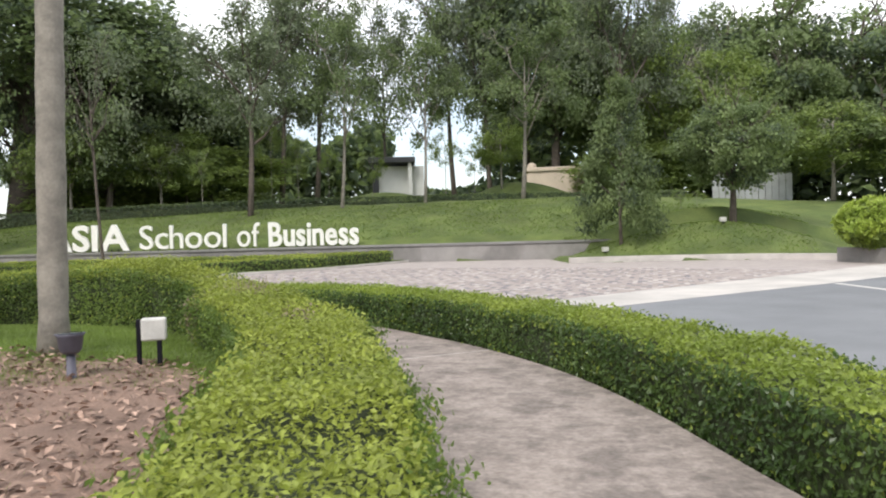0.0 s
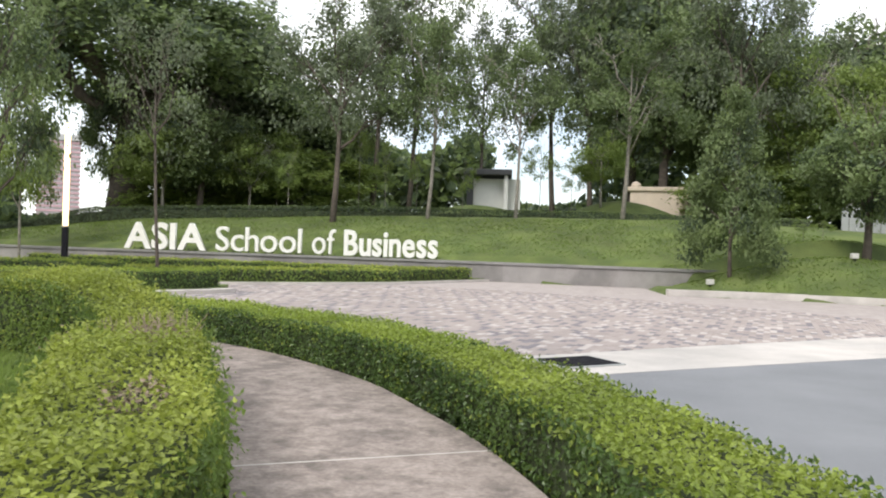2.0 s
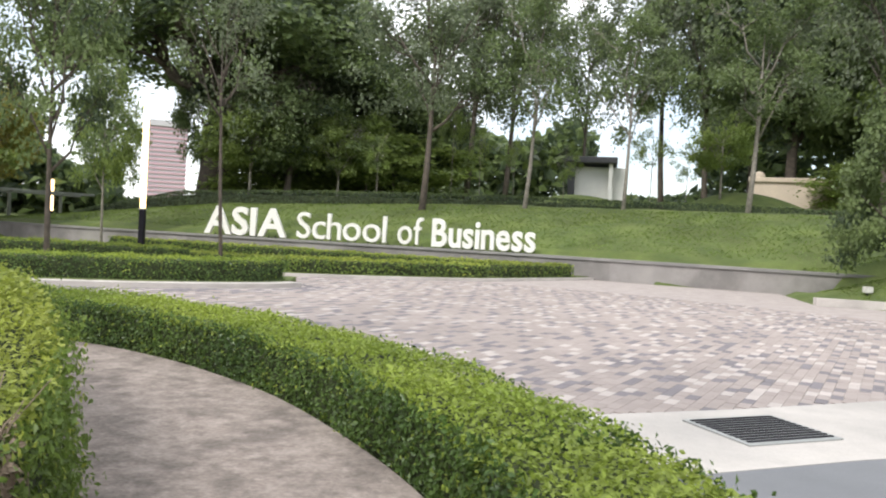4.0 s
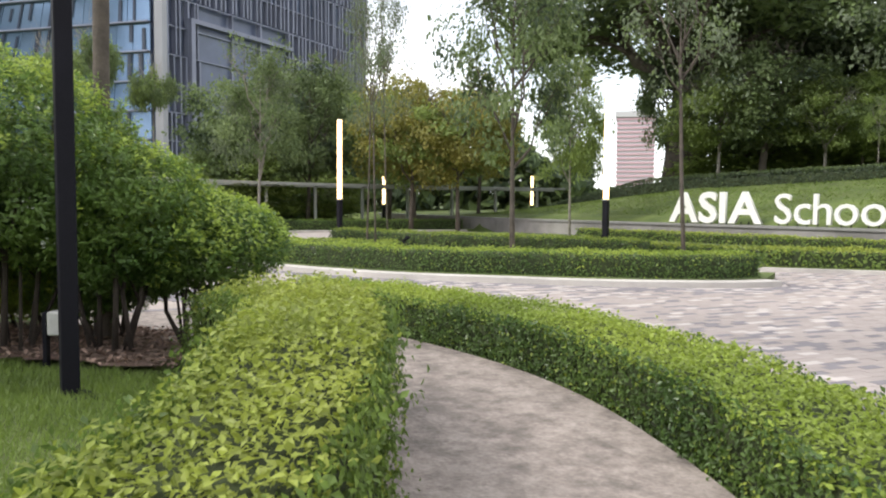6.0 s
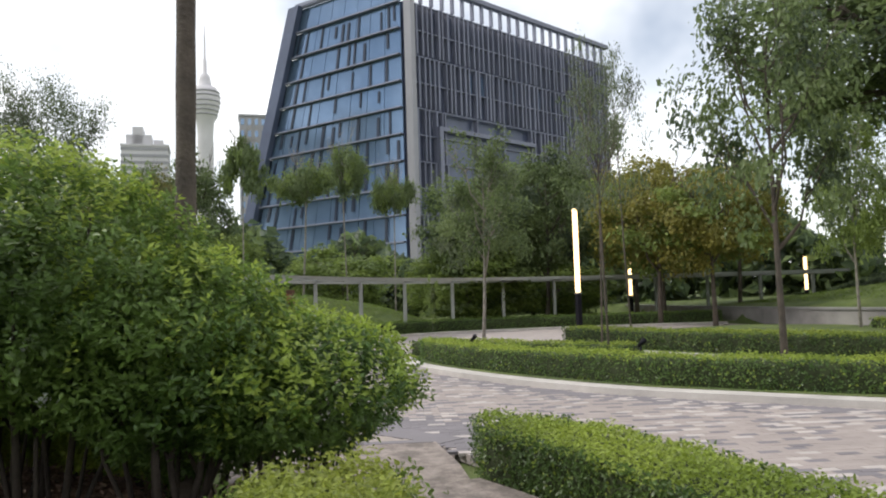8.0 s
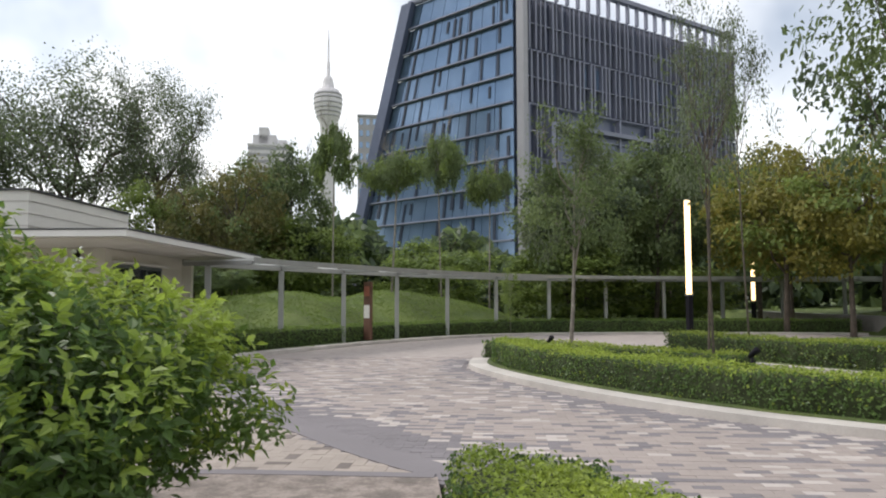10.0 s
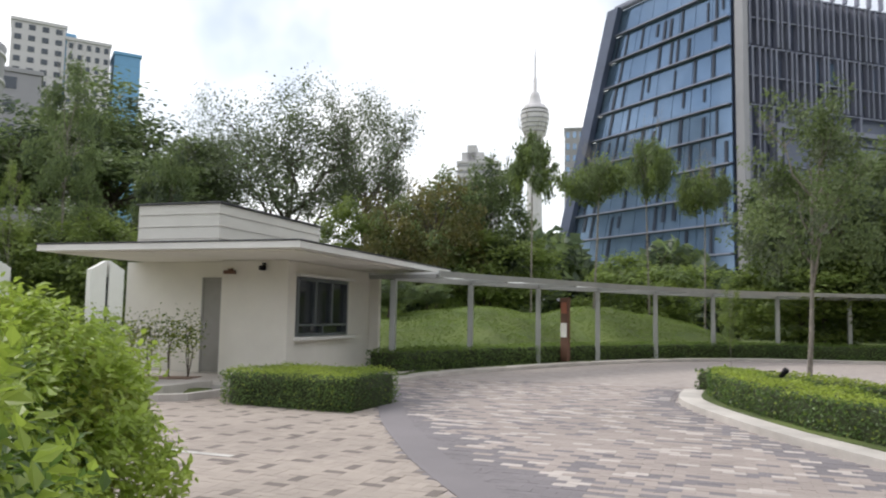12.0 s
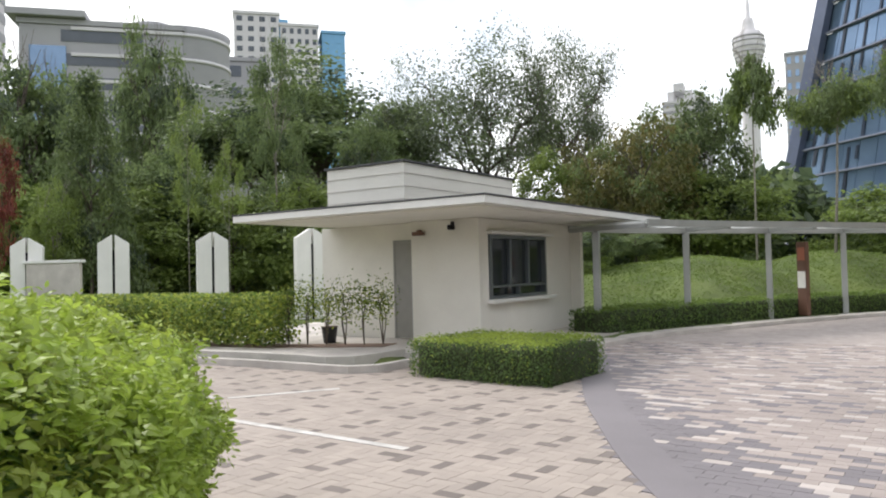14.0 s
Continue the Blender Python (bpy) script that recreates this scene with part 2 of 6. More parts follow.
def part(name, bm, mat, parent, label=""):
    """Links a bmesh (or a finished mesh) as one object under a thing or a part."""
    if isinstance(bm, bmesh.types.BMesh):
        me = bpy.data.meshes.new(name)
        bm.to_mesh(me)
        bm.free()
        me.materials.append(mat)
    else:
        me = bm
    ob = new(name, me)
    ob.parent = parent
    return tagged(ob, label) if label else ob


def thing(name, at=(0, 0, 0), turn=0.0, label="", category="", group="", kind=""):
    ob = new(name)
    ob.empty_display_size = 0.2
    ob.matrix_world = pose(*at, 0, 0, turn)
    return tagged(ob, label, category, group, kind)


def box(bm, lo, hi, bevel=0.0, turn=0.0, pivot=(0, 0)):
    """An axis-aligned block from lo to hi, added to bm, with worn edges."""
    lo, hi = Vector(lo), Vector(hi)
    made = bmesh.ops.create_cube(bm, size=1.0)["verts"]
    for v in made:
        v.co = Vector(((v.co.x + 0.5) * (hi.x - lo.x) + lo.x, (v.co.y + 0.5) * (hi.y - lo.y) + lo.y, (v.co.z + 0.5) * (hi.z - lo.z) + lo.z))
    if bevel:
        edges = list({e for v in made for e in v.link_edges})
        bmesh.ops.bevel(bm, geom=edges, offset=bevel, segments=2, affect="EDGES", profile=0.5)
    return bm


def block(lo, hi, bevel=0.008):
    return box(bmesh.new(), lo, hi, bevel)


def tube(points, radii, sides=8):
    """A tapered round bar along points, as vertex and face lists."""
    pts = [Vector(p) for p in points]
    verts, faces = [], []
    for i, p in enumerate(pts):
        d = (pts[min(i + 1, len(pts) - 1)] - pts[max(i - 1, 0)]).normalized()
        a = d.cross(Vector((0.3, 0.9, 0.1))).normalized()
        b = d.cross(a)
        for k in range(sides):
            t = 2 * math.pi * k / sides
            verts.append(p + (a * math.cos(t) + b * math.sin(t)) * radii[i])
    for i in range(len(pts) - 1):
        for k in range(sides):
            k2 = (k + 1) % sides
            faces.append((i * sides + k, i * sides + k2, (i + 1) * sides + k2, (i + 1) * sides + k))
    faces.append(tuple(range(sides - 1, -1, -1)))
    faces.append(tuple(range((len(pts) - 1) * sides, len(pts) * sides)))
    return verts, faces


def tubes(name, bars, mat, sides=7):
    verts, faces = [], []
    for points, radii in bars:
        v, f = tube(points, radii, sides)
        n = len(verts)
        verts += v
        faces += [tuple(i + n for i in q) for q in f]
    return mesh(name, [tuple(v) for v in verts], faces, mat, smooth=True)


OVAL = ((0, 0, 0), (0.3, 0.5, 0.07), (0.68, 0.38, 0.05), (1.0, 0, -0.1), (0.68, -0.38, 0.05), (0.3, -0.5, 0.07))
KITE = ((0, 0, 0), (0.42, 0.56, 0.07), (1.0, 0, -0.1), (0.42, -0.56, 0.07))


def leaves(name, at, normal, size, mats, rng, spread=0.7, aspect=0.5, index=None, along=None, whole=False):
    """Many small leaves facing about along normal: folded rhombi, or pointed ovals that grow along given directions."""
    n = len(at)
    nor = normal + rng.normal(0, spread, (n, 3))
    nor /= np.linalg.norm(nor, axis=1, keepdims=True) + 1e-9
    ref = rng.normal(0, 1, (n, 3))
    tan = np.cross(nor, ref) if along is None else along - nor * np.sum(along * nor, 1)[:, None] * 0.8
    tan /= np.linalg.norm(tan, axis=1, keepdims=True) + 1e-9
    bit = np.cross(nor, tan)
    s = (size * rng.uniform(0.65, 1.35, n))[:, None]
    if along is not None:
        bit /= np.linalg.norm(bit, axis=1, keepdims=True) + 1e-9
        outline = OVAL if whole else KITE
        v = np.empty((n, len(outline), 3))
        for k, (a, b, c) in enumerate(outline):
            v[:, k] = at + tan * s * a + bit * s * aspect * b + nor * s * c
        return mesh(name, v.reshape(-1, 3), np.arange(v.shape[1] * n).reshape(n, -1), mats, index)
    v = np.empty((n, 4, 3))
    v[:, 0] = at - tan * s * 0.5
    v[:, 1] = at + bit * s * aspect * 0.5 + nor * s * 0.10
    v[:, 2] = at + tan * s * 0.5 - nor * s * 0.08
    v[:, 3] = at - bit * s * aspect * 0.5 + nor * s * 0.10
    f = np.arange(4 * n).reshape(n, 4)
    return mesh(name, v.reshape(-1, 3), f, mats, index)


def resample(points, step, closed=False):
    """Even points along a smooth curve through the given ones."""
    p = np.array(points, float)
    if closed:
        p = np.vstack([p[-1], p, p[0], p[1]])
    else:
        p = np.vstack([2 * p[0] - p[1], p, 2 * p[-1] - p[-2]])
    dense = []
    for i in range(1, len(p) - 2):
        for t in np.linspace(0, 1, 24, endpoint=False):
            a, b, c, d = p[i - 1 : i + 3]
            dense.append(0.5 * (2 * b + (c - a) * t + (2 * a - 5 * b + 4 * c - d) * t**2 + (3 * b - a - 3 * c + d) * t**3))
    dense.append(p[-2])
    dense = np.array(dense)
    run = np.r_[0, np.cumsum(np.linalg.norm(np.diff(dense, axis=0), axis=1))]
    want = np.linspace(0, run[-1], max(2, int(round(run[-1] / step)) + 1))
    return np.stack([np.interp(want, run, dense[:, k]) for k in range(dense.shape[1])], 1)


def sides_of(line):
    """Unit normals to the left of a plan line."""
    d = np.gradient(line, axis=0)
    d /= np.linalg.norm(d, axis=1, keepdims=True) + 1e-9
    return np.stack([-d[:, 1], d[:, 0]], 1)


def offset(line, dist):
    return line + sides_of(line) * dist


def inside(poly, x, y):
    """Whether plan points lie in a polygon."""
    poly = np.asarray(poly, float)
    hit = np.zeros(np.shape(x), bool)
    for (x1, y1), (x2, y2) in zip(poly, np.roll(poly, -1, axis=0)):
        if y1 != y2:
            hit ^= ((y1 > y) != (y2 > y)) & (x < (x2 - x1) * (y - y1) / (y2 - y1) + x1)
    return hit


def gap_to(line, x, y):
    """The distance from plan points to a plan line."""
    best = np.full(np.shape(x), 1e9)
    for a, b in zip(line[:-1], line[1:]):
        d = b - a
        t = np.clip(((x - a[0]) * d[0] + (y - a[1]) * d[1]) / (d @ d + 1e-12), 0, 1)
        best = np.minimum(best, np.hypot(x - a[0] - t * d[0], y - a[1] - t * d[1]))
    return best


def strip(name, left, right, z0, z1, mat):
    """A slab between two plan lines of equal length, from z0 up to z1."""
    n = len(left)
    v = [(*p, z1) for p in left] + [(*p, z1) for p in right] + [(*p, z0) for p in left] + [(*p, z0) for p in right]
    f = []
    for i in range(n - 1):
        f += [(i, n + i, n + i + 1, i + 1), (2 * n + i, i, i + 1, 2 * n + i + 1), (n + i, 3 * n + i, 3 * n + i + 1, n + i + 1)]
    f += [(0, 2 * n, 3 * n, n), (n - 1, 2 * n - 1, 4 * n - 1, 3 * n - 1)]
    return mesh(name, v, f, mat)


def slab(name, poly, z0, z1, mat):
    """A flat plate over a plan polygon."""
    bm = bmesh.new()
    top = [bm.verts.new((x, y, z1)) for x, y in poly]
    low = [bm.verts.new((x, y, z0)) for x, y in poly]
    face = bm.faces.new(top)
    n = len(poly)
    for i in range(n):
        bm.faces.new((top[i], low[i], low[(i + 1) % n], top[(i + 1) % n]))
    bmesh.ops.recalc_face_normals(bm, faces=bm.faces[:])
    bmesh.ops.triangulate(bm, faces=[face])
    me = bpy.data.meshes.new(name)
    bm.to_mesh(me)
    bm.free()
    me.materials.append(mat)
    return me


# ---- plan lines ----
PATH_RIGHT = resample([(2.35, -3.0), (2.42, 0.5), (2.28, 3.0), (1.95, 4.64), (1.67, 5.83), (1.25, 7.0), (0.6, 8.2), (-0.02, 9.05), (-0.85, 10.05), (-2.2, 11.13), (-3.25, 11.68), (-4.2, 12.03), (-5.2, 12.2), (-6.3, 12.2), (-7.4, 12.05), (-8.3, 11.8)], 0.2)
DRIFT = np.linspace(0, 1, len(PATH_RIGHT))[:, None]
PATH_LEFT = PATH_RIGHT + sides_of(PATH_RIGHT) * (1.50 + 0.14 * DRIFT)
WALL = resample([(-52, 37.5), (-40, 34.4), (-30, 32.95), (-20.3, 32.85), (-13.0, 33.12), (-6.0, 33.35), (-2.5, 33.2), (3.0, 32.9), (9.5, 32.3)], 0.5)
ISLAND_KERB = resample([(-22.2, 14.1), (-20.2, 13.75), (-17.7, 14.1), (-15.4, 14.75), (-13.2, 15.75), (-11.6, 16.95), (-9.9, 18.4), (-8.6, 20.1), (-8.2, 21.2)], 0.3)
TAN_EDGE = resample([(-20.5, 8.1), (-17.0, 9.05), (-15.1, 9.72), (-14.0, 10.15), (-12.9, 10.68), (-11.6, 11.35), (-10.5, 12.05)], 0.3)
FAR_KERB = resample([(-21.2, 7.6), (-22.0, 7.95), (-25.1, 8.98), (-30.0, 12.1), (-33.2, 15.0), (-34.9, 17.6), (-35.6, 20.5), (-35.3, 25.0), (-33.5, 32.6)], 0.4)
CANOPY = resample([(-24.4, 7.7), (-26.0, 8.6), (-28.2, 10.3), (-31.0, 12.4), (-34.0, 15.3), (-36.6, 18.8), (-38.0, 23.0), (-38.5, 28.0), (-38.2, 34.0), (-36.5, 42.0)], 0.25)
PAVED = [tuple(p) for p in offset(PATH_RIGHT, -0.75)] + [(-10.6, 12.0), (-10.9, 10.5), (-11.05, 9.4), (-11.6, 6.0), (-12.2, -9.0), (-18.4, -9.0), (-18.25, 1.5), (-17.95, 5.2), (-19.7, 5.6), (-20.2, 7.2)] \
    + [tuple(p) for p in FAR_KERB] + [(-30.0, 33.0)] + [tuple(p) for p in WALL if -29 < p[0] < 3.0] + [(3.1, 28.5), (7.0, 28.8), (10.8, 27.6), (12.1, 26.4), (13.8, 22.0), (40.0, 14.0), (40.0, -12.0), (3.4, -12.0)]


def rise(x, y):
    """The height of the natural ground."""
    x, y = np.asarray(x, float), np.asarray(y, float)
    z = np.full(np.broadcast(x, y).shape, 0.1)
    wall_y = np.interp(x, WALL[:, 0], WALL[:, 1])
    s = np.clip((y - wall_y - 0.25) / 9.0, 0, 1)
    lift = np.interp(x, [-50, -38, -25, -11.5, 6.5, 14, 30], [0.15, 0.5, 1.75, 2.2, 2.3, 1.8, 0.9])
    z = np.where(y > wall_y + 0.2, 0.74 + lift * (1.5 * s - 0.5 * s * s), z)
    for cx, cy, rx, ry, h in ((9.0, 31.9, 5.9, 3.6, 1.3), (-35.0, 7.0, 6.5, 5.5, 1.6), (-38.6, 10.8, 5.5, 5.0, 0.9), (-42.0, 14.5, 7.0, 6.5, 1.6), (-29.5, 3.0, 5.0, 4.0, 0.9), (-5.2, 6.8, 5.6, 4.2, 0.34), (1.6, 49.0, 4.4, 3.9, 1.2), (-7.4, 51.3, 4.4, 3.9, 1.1)):
        d = ((x - cx) / rx) ** 2 + ((y - cy) / ry) ** 2
        z = z + h * np.where(d < 1, (1 - np.clip(d, 0, 1)) ** 1.5, 0)
    far = np.hypot(x + 10, y - 15)
    z = np.where(y > 45, z + np.clip(y - 45, 0, 60) * 0.03, z)
    return np.where(far > 140, 0.1, z)


# ---- ground and paving ----
def axis(lo, hi, step):
    out = [-1500, -700, -350, -200, -140, -110, -85, -65]
    return np.array(sorted({*out, *[-v for v in out], *np.round(np.arange(lo, hi + step, step), 3)}))


gx, gy = axis(-50, 24, 0.5), axis(-14, 50, 0.5)
GX, GY = np.meshgrid(gx, gy, indexing="ij")
GZ = rise(GX, GY) + np.array([[noise.noise((x * 0.5, y * 0.5, 0.0)) * 0.05 for y in gy] for x in gx]) * (np.hypot(GX + 10, GY - 15) < 60)
grown = np.zeros_like(GX, bool)
for dx, dy in ((0, 0), (0.35, 0), (-0.35, 0), (0, 0.35), (0, -0.35)):
    grown |= inside(PAVED, GX + dx, GY + dy)
grown |= (gap_to(PATH_RIGHT, GX, GY) < 1.75) & (GX > -8.6)
grown |= inside([(-8.0, 10.0), (-11.2, 9.6), (-10.6, 12.4), (-8.0, 13.0)], GX, GY)
GZ = np.where(grown, -0.12, GZ)
ni, nj = GX.shape
idx = np.arange(ni * nj).reshape(ni, nj)
gf = np.stack([idx[:-1, :-1], idx[1:, :-1], idx[1:, 1:], idx[:-1, 1:]], -1).reshape(-1, 4)
tagged(new("ground", mesh("ground", np.stack([GX, GY, GZ], -1).reshape(-1, 3), gf, M_GRASS, smooth=True)), "green mown grass lawn rising into mounds", "ground", kind="structure")

road = tagged(new("road", slab("road", PAVED, -0.1, -0.004, M_FARPAVE)), "curving driveway paved with grey and beige blocks", "road", kind="structure")
far_line = np.array([(-0.9, 12.1), (0.77, 13.5), (2.2, 14.85), (4.0, 16.45), (5.8, 18.0), (9.5, 21.4), (12.4, 24.2)])
near_line = np.array([(0.1, 11.0), (1.6, 12.35), (3.1, 13.55), (5.2, 15.2), (7.4, 16.85), (10.2, 19.2), (13.4, 22.0)])
tagged(new("trim", strip("trim", far_line, near_line, -0.06, 0.008, M_BAND)), "pale concrete band across the driveway", "road", kind="structure")
tagged(new("road", slab("road", [*map(tuple, near_line), (40, 14), (40, -12), (3.4, -12), *[tuple(p) for p in offset(PATH_RIGHT, -0.78) if p[1] < 9.6]], -0.06, 0.004, M_ASPHALT)), "grey asphalt road beside the hedge", "road", kind="structure")
tagged(new("trim", strip("trim", np.array([(7.45, 16.75), (7.65, 15.0), (7.95, 13.0)]), np.array([(7.6, 16.8), (7.8, 15.03), (8.1, 13.05)]), 0.0, 0.009, M_LINE)), "white painted road edge line", "road", kind="structure")
for a, b in (((-14.45, 4.9), (-13.75, 8.27)), ((-15.4, 4.75), (-16.5, 5.75)), ((-15.35, 4.7), (-15.9, 1.6))):
    a, b = np.array(a), np.array(b)
    d = (b - a) / np.linalg.norm(b - a)
    s = np.array((-d[1], d[0])) * 0.05
    tagged(new("trim", strip("trim", np.array([a - s, b - s]), np.array([a + s, b + s]), 0.004, 0.0075, M_LINE)), "worn white parking line on the pavers", "road", kind="structure")

grate = thing("drain_grate", (0.98, 12.85, 0.008), 42, "dark steel drain grate set in the concrete band", "grate")
part("frame", block((-0.46, -0.36, 0.0), (0.46, 0.36, 0.014), 0.004), M_STEEL, grate)
for k in range(11):
    part("bar", block((-0.42, -0.31 + k * 0.06, 0.012), (0.42, -0.28 + k * 0.06, 0.02), 0.0), M_DARKPOST, grate)

# the footpath, slab by slab
footpath = tagged(new("pavement"), "curving grey concrete footpath with stains and joints", "footpath", kind="structure")
mid_cut = int(np.argmin(np.hypot(PATH_RIGHT[:, 0] - 0.64, PATH_RIGHT[:, 1] - 8.05)))
cuts = [0, mid_cut - 30, mid_cut, len(PATH_RIGHT) - 1]
for a, b in zip(cuts[:-1], cuts[1:]):
    part("slab", strip("slab", PATH_LEFT[a : b + 1], PATH_RIGHT[a : b + 1], -0.02, 0.14, M_CONCRETE), None, footpath)
part("slab", slab("slab", [tuple(PATH_RIGHT[-1] + (-0.01, 0)), (-9.4, 11.95), (-10.58, 12.02), (-10.88, 10.5), (-11.0, 9.6), (-9.2, 9.75), tuple(PATH_LEFT[-1] + (-0.01, 0))], -0.05, 0.02, M_CONCRETE), None, footpath)
for a in cuts[1:-1]:
    l, r = PATH_LEFT[a], PATH_RIGHT[a]
    d = (r - l) / np.linalg.norm(r - l)
    s = np.array((-d[1], d[0])) * 0.008
    part("joint", strip("joint", np.array([l - s, r - s]), np.array([l + s, r + s]), 0.13, 0.1415, M_BAND), None, footpath)


def kerb(line, width=0.16, z=0.12, label="pale concrete kerb", side=1):
    """A run of kerb stones along a plan line."""
    root = tagged(new("kerb"), label, "kerb", kind="structure")
    step = max(2, int(round(1.0 / np.linalg.norm(line[1] - line[0]))))
    for a in range(0, len(line) - 1, step):
        seg = line[a : a + step + 1]
        if len(seg) > 1:
            left, right = offset(line, width * side)[a : a + step + 1], seg
            part("kerb_stone", strip("kerb_stone", left if side > 0 else right, right if side > 0 else left, -0.1, z, M_KERB), None, root)
    return root


kerb(ISLAND_KERB, 0.55, 0.10, "wide pale concrete kerb round the planted island")
kerb(FAR_KERB, 0.5, 0.09, "pale concrete kerb along the outer curve")
kerb(resample([(3.1, 28.5), (5.0, 28.8), (7.0, 28.8), (9.4, 28.2), (12.1, 26.4)], 0.4), 0.3, 0.2, "white kerb below the grass mound")
kerb(resample([(-24.9, 20.2), (-24.4, 19.5), (-22.4, 19.3), (-20.0, 19.9), (-16.5, 21.2), (-13.0, 22.2)], 0.4), 0.3, 0.10, "pale kerb of the second island")
kerb(resample([(-10.6, 23.7), (-8.2, 25.5), (-6.0, 27.9), (-4.6, 30.9), (-3.5, 33.2)], 0.4), 0.25, 0.08, "pale kerb below the sign hedge")
kerb(resample([(-18.35, -8.0), (-18.25, 1.5), (-18.1, 3.6), (-17.95, 5.1), (-18.6, 5.45), (-19.7, 5.62)], 0.4), 0.14, 0.12, "stepped concrete kerb round the guard house planter", side=-1)
kerb(resample([(-18.75, -8.0), (-18.65, 1.5), (-18.5, 3.6), (-18.45, 4.6), (-19.7, 4.95)], 0.4), 0.14, 0.2, "stepped concrete kerb round the guard house planter", side=-1)

island = [tuple(p) for p in offset(ISLAND_KERB, 0.4)] + [(-9.2, 22.6), (-11.5, 21.6), (-15, 19.8), (-19, 17.6), (-22.0, 16.0), (-22.6, 14.9)]
tagged(new("island", slab("island", island, -0.08, 0.115, M_GRASS)), "planted island of clipped grass in the driveway", "island", kind="structure")
island2 = [(-24.7, 20.3), (-24.3, 19.65), (-22.3, 19.5), (-20.0, 20.1), (-16.4, 21.4), (-12.9, 22.4), (-10.6, 23.9), (-8.3, 25.7), (-6.1, 28.1), (-4.7, 31.1), (-3.7, 33.3), (-6.0, 33.25), (-13.0, 33.0), (-20.3, 32.75), (-27, 32.75), (-30, 31.0), (-29, 24)]
tagged(new("island", slab("island", island2, -0.08, 0.112, M_GRASS)), "planted bed below the sign wall", "island", kind="structure")
tagged(new("apron", slab("apron", [(-18.7, 1.5), (-18.55, 4.6), (-19.6, 4.9), (-19.7, 5.55), (-20.4, 7.2), (-26.2, 8.3), (-26.2, -1.5), (-18.8, -1.5)], 0.0, 0.13, M_KERB)), "concrete apron round the guard house", "pavement", kind="structure")

tagged(new("planting_strip", slab("planting_strip", [(-19.6, -5.0), (-19.75, 2.0), (-20.4, 4.2), (-21.05, 4.15), (-20.4, 1.9), (-20.45, -5.0)], 0.0, 0.142, M_MULCH)), "soil strip under the young shrubs", "planting bed", kind="structure")
LIP = resample([(-10.62, 12.0), (-10.92, 10.5), (-11.06, 9.5)], 0.2)
tagged(new("trim", strip("trim", offset(LIP, 0.07), offset(LIP, -0.09), -0.05, 0.024, M_SLATE)), "grey edging strip between pavers and footpath", "road", kind="structure")

# ---- sign wall and letters ----
wall = tagged(new("wall_north"), "low grey granite retaining wall with a coping", "wall", kind="structure")
front, back = offset(WALL, -0.02), offset(WALL, 0.32)
for a in range(0, len(WALL) - 1, 3):
    b = min(a + 3, len(WALL) - 1)
    part("panel", strip("panel", back[a : b + 1], front[a : b + 1], -0.1, 0.69, M_WALL), None, wall)
    part("coping", strip("coping", offset(WALL, 0.36)[a : b + 1], offset(WALL, -0.08)[a : b + 1], 0.694, 0.79, M_LEDGE), None, wall)

sign = thing("sign", (-20.2, 33.02, 0.785), math.degrees(math.atan2(0.5, 14.2)), "large white raised letters standing on the granite wall", "sign", kind="")


def letter(char, weight):
    c = bpy.data.curves.new("letter", "FONT")
    c.body, c.size, c.extrude, c.offset, c.resolution_u = char, 1.0, 0.06, weight, 3
    ob = bpy.data.objects.new("letter", c)
    scene.collection.objects.link(ob)
    me = bpy.data.meshes.new_from_object(ob.evaluated_get(bpy.context.evaluated_depsgraph_get()))
    bpy.data.objects.remove(ob)
    return me


def word(text, x0, x1, weight, height):
    """One word between two places along the sign, letter by letter."""
    cells, run = [], 0.0
    for ch in text:
        me = letter(ch, weight)
        xs = [v.co.x for v in me.vertices]
        lo, hi = min(xs), max(xs)
        cells.append((me, run - lo))
        run += hi - lo + (0.055 if ch not in "A" else 0.0)
    k = (x1 - x0) / run
    for me, at in cells:
        for v in me.vertices:
            v.co = ((v.co.x + at) * k + x0, -v.co.z, v.co.y * height / 0.7)
        me.materials.clear()
        me.materials.append(M_LETTER)
        me.transform(Matrix.Translation((0, 0, 0.09)))
        part("letter", me, None, sign)
        xs = [v.co.x for v in me.vertices]
        mid = 0.5 * (min(xs) + max(xs))
        for off in (-0.16, 0.16):
            part("stud", block((mid + off - 0.015, -0.015, 0.0), (mid + off + 0.015, 0.015, 0.12), 0.0), M_DARKPOST, sign)


word("ASIA", 0.0, 4.0, 0.024, 1.13)
word("School", 4.48, 8.55, 0.002, 1.07)
word("of", 8.95, 10.06, 0.002, 1.07)
word("Business", 10.38, 14.51, 0.022, 1.05)

# ---- guard house ----
HOUSE = (-18.7, 7.1, 0.13)
house = thing("guard_house", HOUSE, 171.0, "white rendered guard house with a wide flat roof", "guard house")
# along the window front x runs 0 to 8.4, towards the door side y runs 0 to 5.9
WALLS = [((2.5, 1.66, 0), (2.85, 3.34, 2.50)), ((2.82, 3.3, 0), (3.0, 6.2, 2.50)), ((3.0, 6.02, 0), (7.0, 6.2, 2.50)), ((6.82, 1.72, 0), (7.0, 6.02, 2.50)),
         ((2.85, 1.72, 0), (6.82, 1.9, 0.85)), ((2.85, 1.72, 2.16), (6.82, 1.9, 2.50)), ((5.45, 1.72, 0.85), (6.82, 1.9, 2.16)), ((2.85, 1.72, 0.85), (2.95, 1.9, 2.16))]
for lo, hi in WALLS:
    part("wall", block(lo, hi, 0.006), M_RENDER, house)
